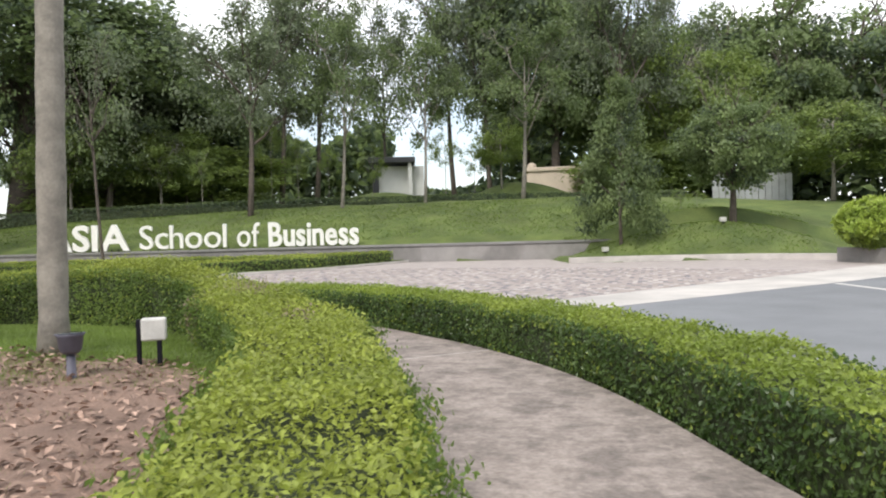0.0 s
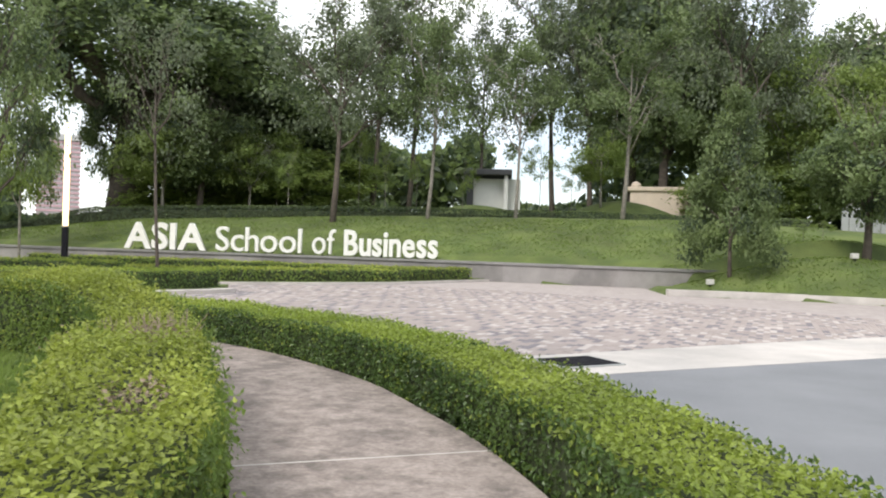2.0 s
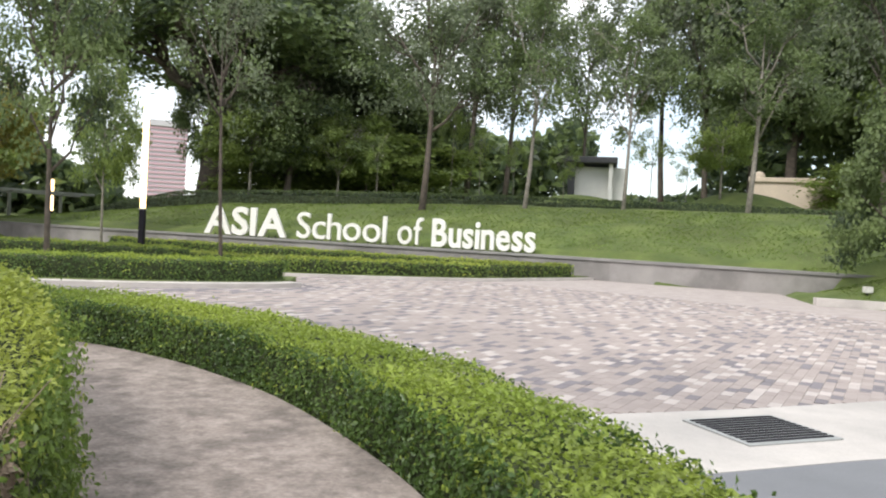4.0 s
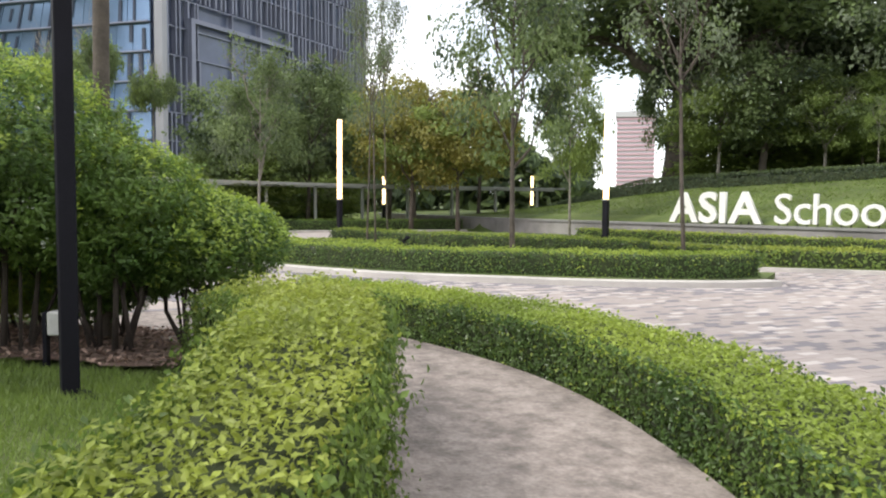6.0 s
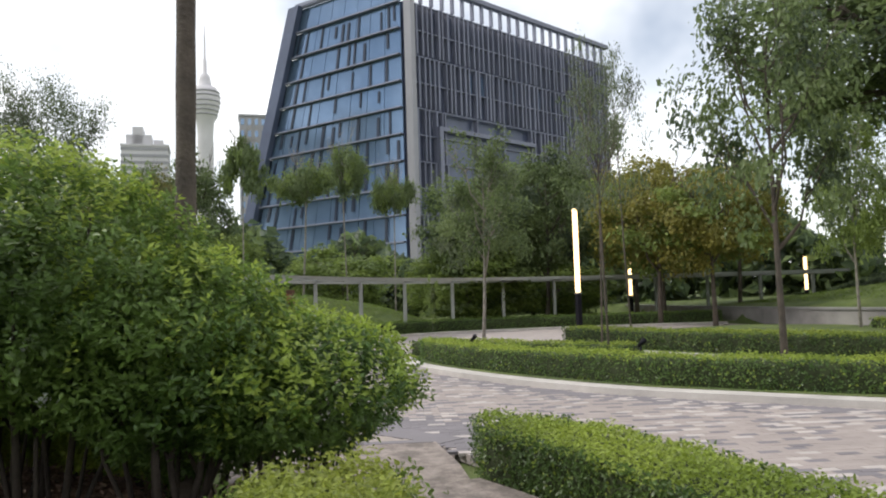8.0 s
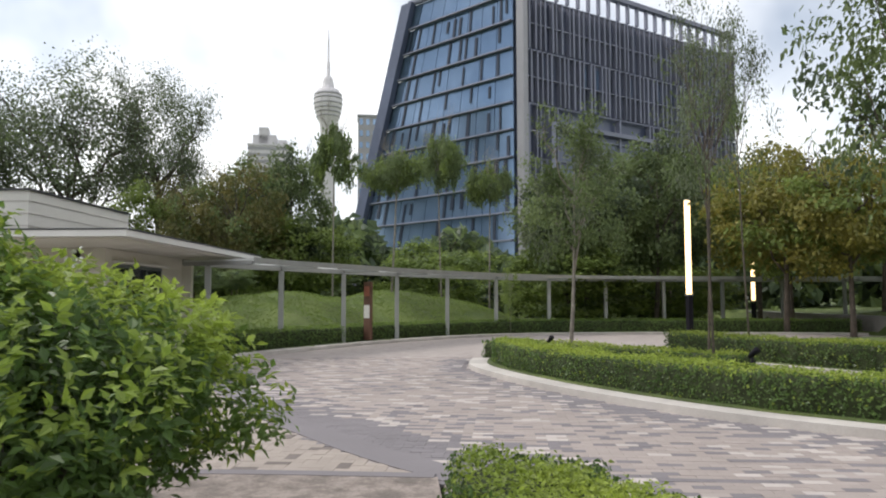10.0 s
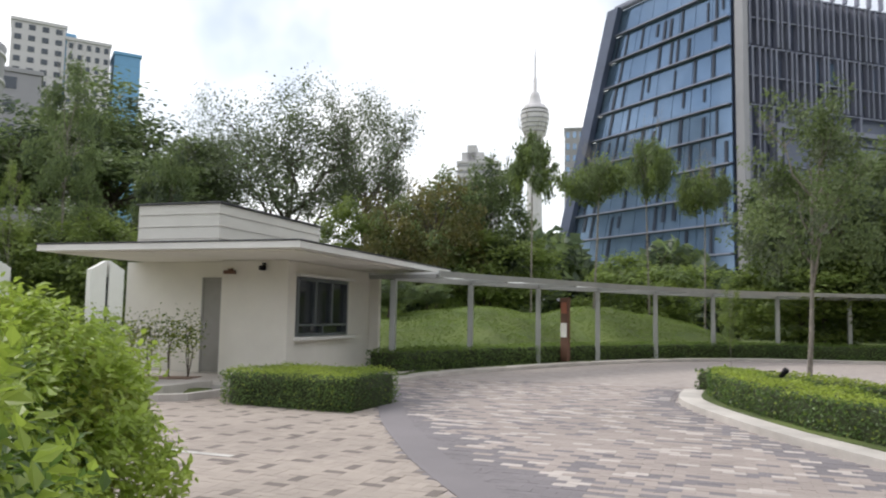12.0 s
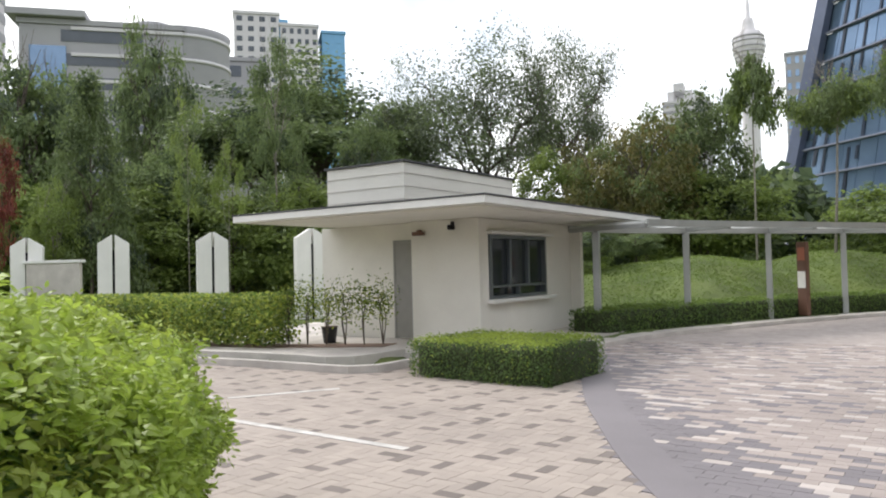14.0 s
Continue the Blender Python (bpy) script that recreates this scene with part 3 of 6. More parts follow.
part("wall", block((6.9, 1.45, 0.0), (7.06, 1.72, 2.50), 0.006), M_RENDER, house)
part("reveal", block((2.8, 1.52, 2.18), (5.6, 1.74, 2.24), 0.004), M_FASCIA, house)
part("sill", block((2.78, 1.5, 0.775), (5.62, 1.76, 0.845), 0.008), M_FASCIA, house, "white projecting window sill")
roof = part("roof", block((0.0, 0.0, 2.53), (8.65, 5.98, 2.655), 0.006), M_FASCIA, house, "wide flat roof with a white fascia")
part("flashing", block((-0.02, -0.02, 2.658), (8.67, 6.0, 2.685), 0.004), M_FLASH, roof)
part("soffit", block((0.25, 0.25, 2.505), (8.4, 5.75, 2.527), 0.0), M_RENDER, roof)
tank = part("parapet_box", block((2.05, 3.15, 2.69), (6.65, 5.28, 3.72), 0.01), M_RENDER, house, "white clad upper box on the roof")
for z in (2.95, 3.22, 3.49):
    part("clad_joint", block((2.035, 3.135, z), (6.665, 5.295, z + 0.012), 0.0), M_KERB, tank)
part("capping", block((2.0, 3.1, 3.722), (6.7, 5.33, 3.76), 0.004), M_FLASH, tank)
door = part("door", block((2.795, 3.36, 0.02), (2.835, 4.0, 2.08), 0.006), M_DOOR, house, "closed grey flush door")
part("door_frame", block((2.785, 3.32, 0.0), (2.825, 3.36, 2.14), 0.003), M_DOOR, door)
part("door_frame", block((2.785, 4.0, 0.0), (2.825, 4.05, 2.14), 0.003), M_DOOR, door)
part("door_frame", block((2.785, 3.36, 2.082), (2.825, 4.0, 2.14), 0.003), M_DOOR, door)
part("handle", block((2.74, 3.9, 0.98), (2.795, 3.93, 1.12), 0.006), M_STEEL, door, "steel lever handle")
window = part("window", block((2.96, 1.80, 0.87), (5.44, 1.83, 2.15), 0.0), M_GLASSDARK, house, "dark sliding window in an aluminium frame")
for lo, hi in (((2.93, 1.66, 0.848), (3.01, 1.86, 2.17)), ((5.39, 1.66, 0.848), (5.46, 1.86, 2.17)), ((3.01, 1.66, 2.10), (5.39, 1.86, 2.17)), ((3.01, 1.66, 0.852), (5.39, 1.86, 0.91)), ((3.01, 1.68, 1.08), (5.39, 1.8, 1.13)),
               ((3.78, 1.68, 1.13), (3.85, 1.8, 2.10)), ((4.60, 1.68, 1.13), (4.67, 1.8, 2.10)), ((4.2, 1.7, 0.91), (4.25, 1.8, 1.08))):
    part("window_frame", block(lo, hi, 0.004), M_ALU, window)
for a, b in ((3.02, 3.77), (3.86, 4.59), (4.68, 5.38)):
    part("pane", block((a, 1.76, 1.14), (b, 1.772, 2.09), 0.0), M_GLASSDARK, window)
cam_box = thing("security_camera", (0, 0, 0), 0, "small black camera under the roof soffit", "camera")
cam_box.matrix_world = pose(*HOUSE, 0, 0, 171.0) @ pose(2.38, 2.25, 2.28)
part("body", block((-0.06, -0.05, 0.0), (0.1, 0.05, 0.1), 0.02), M_DARKPOST, cam_box)
part("bracket", block((0.03, -0.02, 0.09), (0.12, 0.02, 0.17), 0.006), M_DARKPOST, cam_box)
vent = thing("wall_lamp", (0, 0, 0), 0, "small brown wall fitting above the door", "wall lamp")
vent.matrix_world = pose(*HOUSE, 0, 0, 171.0) @ pose(2.49, 3.1, 2.2)
part("body", block((-0.1, -0.14, 0.0), (0.0, 0.14, 0.08), 0.015), M_SIGNBROWN, vent)
part("bracket", block((-0.05, -0.05, 0.078), (0.02, 0.05, 0.12), 0.004), M_SIGNBROWN, vent)


def gate_pillar(x, y, turn):
    root = thing("gate_pillar", (x, y, 0.05), turn, "white concrete gate pillar with a slanted top", "pillar", "gate pillars")
    for sx in (-1, 1):
        bm = bmesh.new()
        v = [bm.verts.new(p) for p in ((0.04 * sx, -0.3, 0), (0.5 * sx, -0.3, 0), (0.5 * sx, 0.3, 0), (0.04 * sx, 0.3, 0), (0.04 * sx, -0.3, 3.02), (0.5 * sx, -0.3, 2.72), (0.5 * sx, 0.3, 2.72), (0.04 * sx, 0.3, 3.02))]
        for f in ((0, 1, 2, 3), (4, 5, 6, 7), (0, 1, 5, 4), (1, 2, 6, 5), (2, 3, 7, 6), (3, 0, 4, 7)):
            bm.faces.new([v[i] for i in f])
        bmesh.ops.recalc_face_normals(bm, faces=bm.faces[:])
        bmesh.ops.bevel(bm, geom=bm.edges[:], offset=0.012, segments=1, affect="EDGES")
        part("leaf", bm, M_FASCIA, root)
    part("core", block((-0.05, -0.2, 0), (0.05, 0.2, 2.5), 0.0), M_DARKPOST, root)
    return root


for x, y in ((-28.2, -3.0), (-27.3, -6.4), (-26.1, -9.7), (-25.2, -12.9)):
    gate_pillar(x, y, 138.0)
fence = thing("fence", (-25.6, -10.7, 0.05), 288.0, "pale low boundary wall between gate pillars", "fence")
part("panel", block((0.0, -0.08, 0.0), (2.0, 0.08, 2.1), 0.01), M_KERB, fence)
part("rail", block((-0.1, -0.12, 2.102), (2.1, 0.12, 2.2), 0.01), M_FASCIA, fence)

# ---- covered walkway ----
walkway = thing("covered_walkway", (0, 0, 0), 0, "long curving steel walkway canopy on slender posts", "canopy")
cl, cr = offset(CANOPY, 1.15), offset(CANOPY, -1.15)
n = len(CANOPY)
for a in range(0, n - 1, 12):
    b = min(a + 12, n - 1)
    part("roof_sheet", strip("roof_sheet", cl[a : b + 1], cr[a : b + 1], 2.50, 2.55, M_SHEET), None, walkway)
    for line in (offset(CANOPY, 1.17), offset(CANOPY, -1.13)):
        part("fascia", strip("fascia", line[a : b + 1], offset(line, -0.05)[a : b + 1], 2.43, 2.575, M_STEEL), None, walkway)
    part("beam", strip("beam", offset(CANOPY, 0.35)[a : b + 1], offset(CANOPY, 0.25)[a : b + 1], 2.36, 2.497, M_STEEL), None, walkway)
    p, d = CANOPY[a], sides_of(CANOPY)[a]
    t = np.array((d[1], -d[0])) * 0.04
    part("rafter", strip("rafter", np.array([p + d * 1.1 + t, p - d * 1.1 + t]), np.array([p + d * 1.1 - t, p - d * 1.1 - t]), 2.40, 2.497, M_STEEL), None, walkway)
    z = float(rise(*p)) - 0.1
    q = p + d * 0.3
    part("post", box(bmesh.new(), (q[0] - 0.075, q[1] - 0.075, z), (q[0] + 0.075, q[1] + 0.075, 2.37), 0.01), M_STEEL, walkway)

post_sign = thing("notice_post", (-30.3, 11.7, 0.12), 45, "brown notice post with a red panel and white sheet", "sign post")
part("post", block((-0.16, -0.06, 0.0), (0.16, 0.06, 2.0), 0.01), M_SIGNBROWN, post_sign)
part("panel", block((-0.12, -0.075, 1.5), (0.12, -0.062, 1.85), 0.0), M_RED, post_sign, "red square sign panel")
part("sheet", block((-0.13, -0.075, 0.75), (0.13, -0.062, 1.2), 0.0), M_LETTER, post_sign, "white notice sheet")


# ---- lamps ----
def light_column(x, y, z, turn, base=1.15, lit=3.7, label="tall square light column glowing warm white"):
    root = thing("light_column", (x, y, z), turn, label, "lamp", "light columns")
    part("base", block((-0.105, -0.105, 0.0), (0.105, 0.105, base), 0.012), M_DARKPOST, root, "dark grey steel base")
    part("collar", block((-0.12, -0.12, base + 0.001), (0.12, 0.12, base + 0.06), 0.01), M_STEEL, root)
    tube_part = part("tube", block((-0.082, -0.082, base + 0.062), (0.082, 0.082, base + 0.06 + lit), 0.01), M_LAMP, root, "glowing white acrylic tube")
    for k in (0.33, 0.66):
        part("ring", block((-0.088, -0.088, base + 0.06 + lit * k), (0.088, 0.088, base + 0.075 + lit * k), 0.0), M_STEEL, tube_part)
    part("cap", block((-0.095, -0.095, base + 0.062 + lit), (0.095, 0.095, base + 0.1 + lit), 0.01), M_STEEL, root)
    return root


light_column(-20.3, 29.4, 0.11, 20, 1.55, 4.12)
light_column(-32.73, 24.42, 0.1, 10, 1.55, 3.74)
light_column(-46.0, 34.5, 0.1, 0, 1.3)
light_column(-48.0, 50.0, 0.1, 0, 1.3, 2.4)

pole = thing("lamp_post", (-5.36, 8.95, float(rise(-5.36, 8.95)) - 0.03), 0, "black square steel lamp post in the lawn", "lamp post")
part("post", block((-0.05, -0.05, 0.0), (0.05, 0.05, 5.6), 0.008), M_DARKPOST, pole)
part("base_plate", block((-0.13, -0.13, 0.0), (0.13, 0.13, 0.03), 0.006), M_DARKPOST, pole)
part("lamp_head", block((-0.09, -0.09, 5.602), (0.09, 0.5, 5.7), 0.01), M_DARKPOST, pole)


def junction_box(x, y, turn, h=0.42):
    root = thing("junction_box", (x, y, float(rise(x, y)) - 0.03), turn, "weathered pale junction box on a short post", "junction box", "garden junction boxes")
    part("box", block((-0.09, -0.04, h - 0.085), (0.09, 0.07, h + 0.085), 0.015), M_PLASTIC, root)
    part("leg", block((-0.125, -0.03, 0.0), (-0.093, 0.03, h + 0.08), 0.006), M_DARKPOST, root)
    part("leg", block((0.02, -0.025, 0.0), (0.055, 0.025, h - 0.086), 0.006), M_DARKPOST, root)
    return root


junction_box(-1.85, 6.42, 20, 0.36)
junction_box(-6.28, 9.03, 60, 0.36)
spot = thing("garden_spotlight", (-2.2, 5.9, float(rise(-2.2, 5.9)) - 0.02), 30, "grey purple garden spotlight beside the trunk", "spotlight")
part("stem", tubes("stem", [([(0, 0, 0), (0, 0, 0.05), (0, 0, 0.06), (0, 0, 0.24)], [0.07, 0.06, 0.035, 0.03])], M_IRON, 10), None, spot)
part("head", tubes("head", [([(0, 0, 0.24), (0, 0, 0.27), (0, 0, 0.36), (0, 0, 0.38)], [0.05, 0.075, 0.085, 0.105])], M_IRON, 14), None, spot)
part("lens", tubes("lens", [([(0, 0, 0.381), (0, 0, 0.386)], [0.08, 0.08])], M_GLASSDARK, 14), None, spot)

# ---- hedges ----
RNG = np.random.default_rng(7)


def hedge(line, width, z0, z1, label, density=900, leaf=0.05, mats=None, dead=0.0, group="clipped hedges", round_top=0.06, rough=0.03, oval=False):
    """A clipped hedge along a plan line: a twiggy inside, coloured dark for its shade, and a skin of leaves. z1 may
    vary along it.
    """
    line = np.asarray(line, float)
    root = thing("hedge", (*line[0], 0.0), 0, label, "hedge", group)
    o = np.array([*line[0], 0.0])
    length = np.linalg.norm(np.diff(line, axis=0), axis=1).sum()
    pts = resample(line, 0.25)
    nor = sides_of(pts)
    top = np.interp(np.linspace(0, 1, len(pts)), np.linspace(0, 1, np.size(z1)), np.atleast_1d(z1))
    hw = width / 2
    prof = [(-hw, 0.0), (-hw, 0.5), (-hw, 0.85), (-hw + round_top, 1.0), (0, 1.02), (hw - round_top, 1.0), (hw, 0.85), (hw, 0.5), (hw, 0.0)]
    verts, faces = [], []
    k = len(prof)
    for i, p in enumerate(pts):
        end = 0.86 if i in (0, len(pts) - 1) else 1.0
        for s, t in prof:
            s = s * 0.88 * end
            z = z0 + (top[i] - z0) * t * 0.88
            j = noise.noise((p[0] * 2.3 + s * 3, p[1] * 2.3, z * 3)) * rough * 0.9
            q = p + nor[i] * (s + math.copysign(j, s))
            verts.append((q[0], q[1], z + (j if t > 0.6 else 0)))
    for i in range(len(pts) - 1):
        for c in range(k - 1):
            faces.append((i * k + c, (i + 1) * k + c, (i + 1) * k + c + 1, i * k + c + 1))
    faces.append(tuple(range(k)))
    faces.append(tuple(range((len(pts) - 1) * k + k - 1, (len(pts) - 1) * k - 1, -1)))
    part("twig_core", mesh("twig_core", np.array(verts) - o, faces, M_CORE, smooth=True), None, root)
    h = float(np.mean(top)) - z0
    count = int(density * length * (width + 2 * h))
    u = RNG.uniform(0, 1, count)
    c = RNG.uniform(0, width + 2 * h, count)
    i = u * (len(pts) - 1)
    base = np.stack([np.interp(i, np.arange(len(pts)), pts[:, a]) for a in (0, 1)], 1)
    nn = np.stack([np.interp(i, np.arange(len(pts)), nor[:, a]) for a in (0, 1)], 1)
    tz = np.interp(i, np.arange(len(pts)), top)
    ends = int(density * width * h)
    on_top = (c >= h) & (c < h + width)
    side = np.where(c < h, -1.0, 1.0)
    s = np.where(on_top, c - h - hw, side * hw)
    z = np.where(on_top, tz, z0 + (tz - z0) * np.where(c < h, c, c - h - width) / h)
    lean = np.clip((np.abs(s) - hw + 0.12) / 0.12, 0, 1)
    z = z - on_top * lean * 0.04
    bumpy = np.array([noise.noise((a * 1.7, b * 1.7, d * 1.7)) for a, b, d in zip(base[:, 0] + s * nn[:, 0], base[:, 1] + s * nn[:, 1], z)])
    puff = bumpy * rough * 2.2 + RNG.normal(-0.3, 0.9, count) * rough
    nrm = np.stack([np.where(on_top, 0, side * nn[:, 0]), np.where(on_top, 0, side * nn[:, 1]), np.where(on_top, 1.0, 0.25)], 1)
    at = np.stack([base[:, 0] + s * nn[:, 0], base[:, 1] + s * nn[:, 1], z], 1) + nrm * puff[:, None]
    for e in (0, -1):
        d = pts[0] - pts[1] if e == 0 else pts[-1] - pts[-2]
        d = d / np.linalg.norm(d)
        q, zz = RNG.uniform(-hw, hw, ends), RNG.uniform(z0, top[e], ends)
        at = np.vstack([at, np.stack([pts[e][0] + nor[e][0] * q, pts[e][1] + nor[e][1] * q, zz], 1) + np.array([*d, 0]) * RNG.normal(0.0, rough, (ends, 1))])
        nrm = np.vstack([nrm, np.tile([*d, 0.2], (ends, 1))])
    # Most side leaves take the dark material: side shade put into their colour.
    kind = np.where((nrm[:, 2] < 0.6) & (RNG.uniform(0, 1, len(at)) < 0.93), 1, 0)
    if dead:
        worn = np.array([noise.noise((a * 1.1 + 9.3, b * 1.1, 3.1)) for a, b in at[:, :2]])
        brown = (worn > 1 - dead * 2) & (RNG.uniform(0, 1, len(at)) < 0.8)
        brown |= (np.hypot(at[:, 0] + 1.62, at[:, 1] - 8.12) < 0.27 + 0.1 * worn) & (RNG.uniform(0, 1, len(at)) < 0.9)
        kind = np.where(brown, 2, kind)
        at[:, 2] -= brown * 0.04
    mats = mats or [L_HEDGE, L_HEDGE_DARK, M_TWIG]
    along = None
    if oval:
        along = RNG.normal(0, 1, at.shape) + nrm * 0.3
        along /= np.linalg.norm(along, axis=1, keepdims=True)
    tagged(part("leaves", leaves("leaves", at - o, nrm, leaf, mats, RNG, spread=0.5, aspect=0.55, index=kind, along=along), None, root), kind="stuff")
    return root


right_run = offset(PATH_RIGHT, -0.46)
keep = right_run[(right_run[:, 1] > 1.0)]
keep = np.vstack([keep, [(-8.8, 12.42)]])
for a, b in ((0, len(keep) // 2), (len(keep) // 2, len(keep) - 1)):
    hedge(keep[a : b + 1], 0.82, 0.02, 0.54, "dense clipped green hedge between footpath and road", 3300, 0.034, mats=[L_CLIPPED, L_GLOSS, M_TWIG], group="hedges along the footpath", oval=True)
def left_line(off):
    line = PATH_RIGHT + sides_of(PATH_RIGHT) * (off + 0.14 * DRIFT)
    return line[(line[:, 1] > 2.2) & (line[:, 0] > -6.3)]


BARE = np.array((-1.62, 8.12))
near_run, far_run = left_line(2.0), left_line(1.84)
near_run = near_run[: int(np.argmin(np.hypot(*(near_run - BARE).T))) + 1]
far_run = far_run[int(np.argmin(np.hypot(*(far_run - BARE).T))) :]
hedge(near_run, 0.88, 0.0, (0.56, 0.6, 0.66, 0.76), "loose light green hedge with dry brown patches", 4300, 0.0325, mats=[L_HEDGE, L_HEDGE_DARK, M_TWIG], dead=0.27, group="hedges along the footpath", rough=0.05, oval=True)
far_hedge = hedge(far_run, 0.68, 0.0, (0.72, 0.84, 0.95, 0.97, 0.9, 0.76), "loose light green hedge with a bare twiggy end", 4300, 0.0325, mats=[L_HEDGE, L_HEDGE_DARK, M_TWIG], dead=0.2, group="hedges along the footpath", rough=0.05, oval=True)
bars = []
for k in range(200):
    q = BARE + (-0.12, 0.02) - far_run[0] + np.clip(RNG.normal(0, 0.15, 2), -0.28, 0.28)
    lean = RNG.normal(0, 0.07, 2)
    z = RNG.uniform(0.45, 0.68)
    bars.append(([(q[0], q[1], z), (q[0] + lean[0] * 0.5, q[1] + lean[1] * 0.5, z + 0.1), (q[0] + lean[0], q[1] + lean[1], z + RNG.uniform(0.12, 0.24))], (0.005, 0.004, 0.002)))
tagged(part("dry_growth", tubes("dry_growth", bars, M_TWIG, 4), None, far_hedge, "bare grey brown twigs"), kind="stuff")

ISL = offset(ISLAND_KERB, 0.98)
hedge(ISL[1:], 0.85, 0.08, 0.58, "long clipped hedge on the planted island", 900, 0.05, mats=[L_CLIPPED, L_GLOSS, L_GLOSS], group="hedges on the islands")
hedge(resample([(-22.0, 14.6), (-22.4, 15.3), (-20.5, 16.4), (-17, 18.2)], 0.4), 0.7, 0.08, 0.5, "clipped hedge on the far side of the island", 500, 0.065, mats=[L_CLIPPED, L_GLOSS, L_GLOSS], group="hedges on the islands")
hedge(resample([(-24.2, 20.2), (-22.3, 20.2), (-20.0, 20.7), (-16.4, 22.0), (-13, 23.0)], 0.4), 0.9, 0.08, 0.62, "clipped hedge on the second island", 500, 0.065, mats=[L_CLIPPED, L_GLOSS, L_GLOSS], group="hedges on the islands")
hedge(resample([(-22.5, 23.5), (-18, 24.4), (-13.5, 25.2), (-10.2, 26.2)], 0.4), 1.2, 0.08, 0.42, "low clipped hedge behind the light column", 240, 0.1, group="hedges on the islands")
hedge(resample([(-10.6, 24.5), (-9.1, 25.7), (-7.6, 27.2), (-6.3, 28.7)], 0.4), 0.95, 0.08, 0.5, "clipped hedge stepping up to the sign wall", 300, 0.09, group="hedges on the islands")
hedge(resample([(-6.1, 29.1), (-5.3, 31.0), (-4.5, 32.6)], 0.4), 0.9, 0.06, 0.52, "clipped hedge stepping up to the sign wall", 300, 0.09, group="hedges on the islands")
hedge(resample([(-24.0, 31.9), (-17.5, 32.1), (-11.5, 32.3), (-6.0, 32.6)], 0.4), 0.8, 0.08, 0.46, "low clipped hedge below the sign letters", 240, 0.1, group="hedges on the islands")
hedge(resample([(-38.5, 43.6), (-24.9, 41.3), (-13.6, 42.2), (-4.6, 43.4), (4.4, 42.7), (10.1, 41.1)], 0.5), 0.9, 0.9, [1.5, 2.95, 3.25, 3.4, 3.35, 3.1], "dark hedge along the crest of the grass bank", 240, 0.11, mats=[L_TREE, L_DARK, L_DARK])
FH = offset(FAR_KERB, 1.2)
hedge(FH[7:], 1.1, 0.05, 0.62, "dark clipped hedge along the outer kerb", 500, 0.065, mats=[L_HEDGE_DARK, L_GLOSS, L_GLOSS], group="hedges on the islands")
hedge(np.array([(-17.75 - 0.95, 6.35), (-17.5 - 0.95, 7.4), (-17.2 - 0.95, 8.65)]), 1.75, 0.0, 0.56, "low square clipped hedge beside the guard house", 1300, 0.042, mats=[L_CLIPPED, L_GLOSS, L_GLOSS])


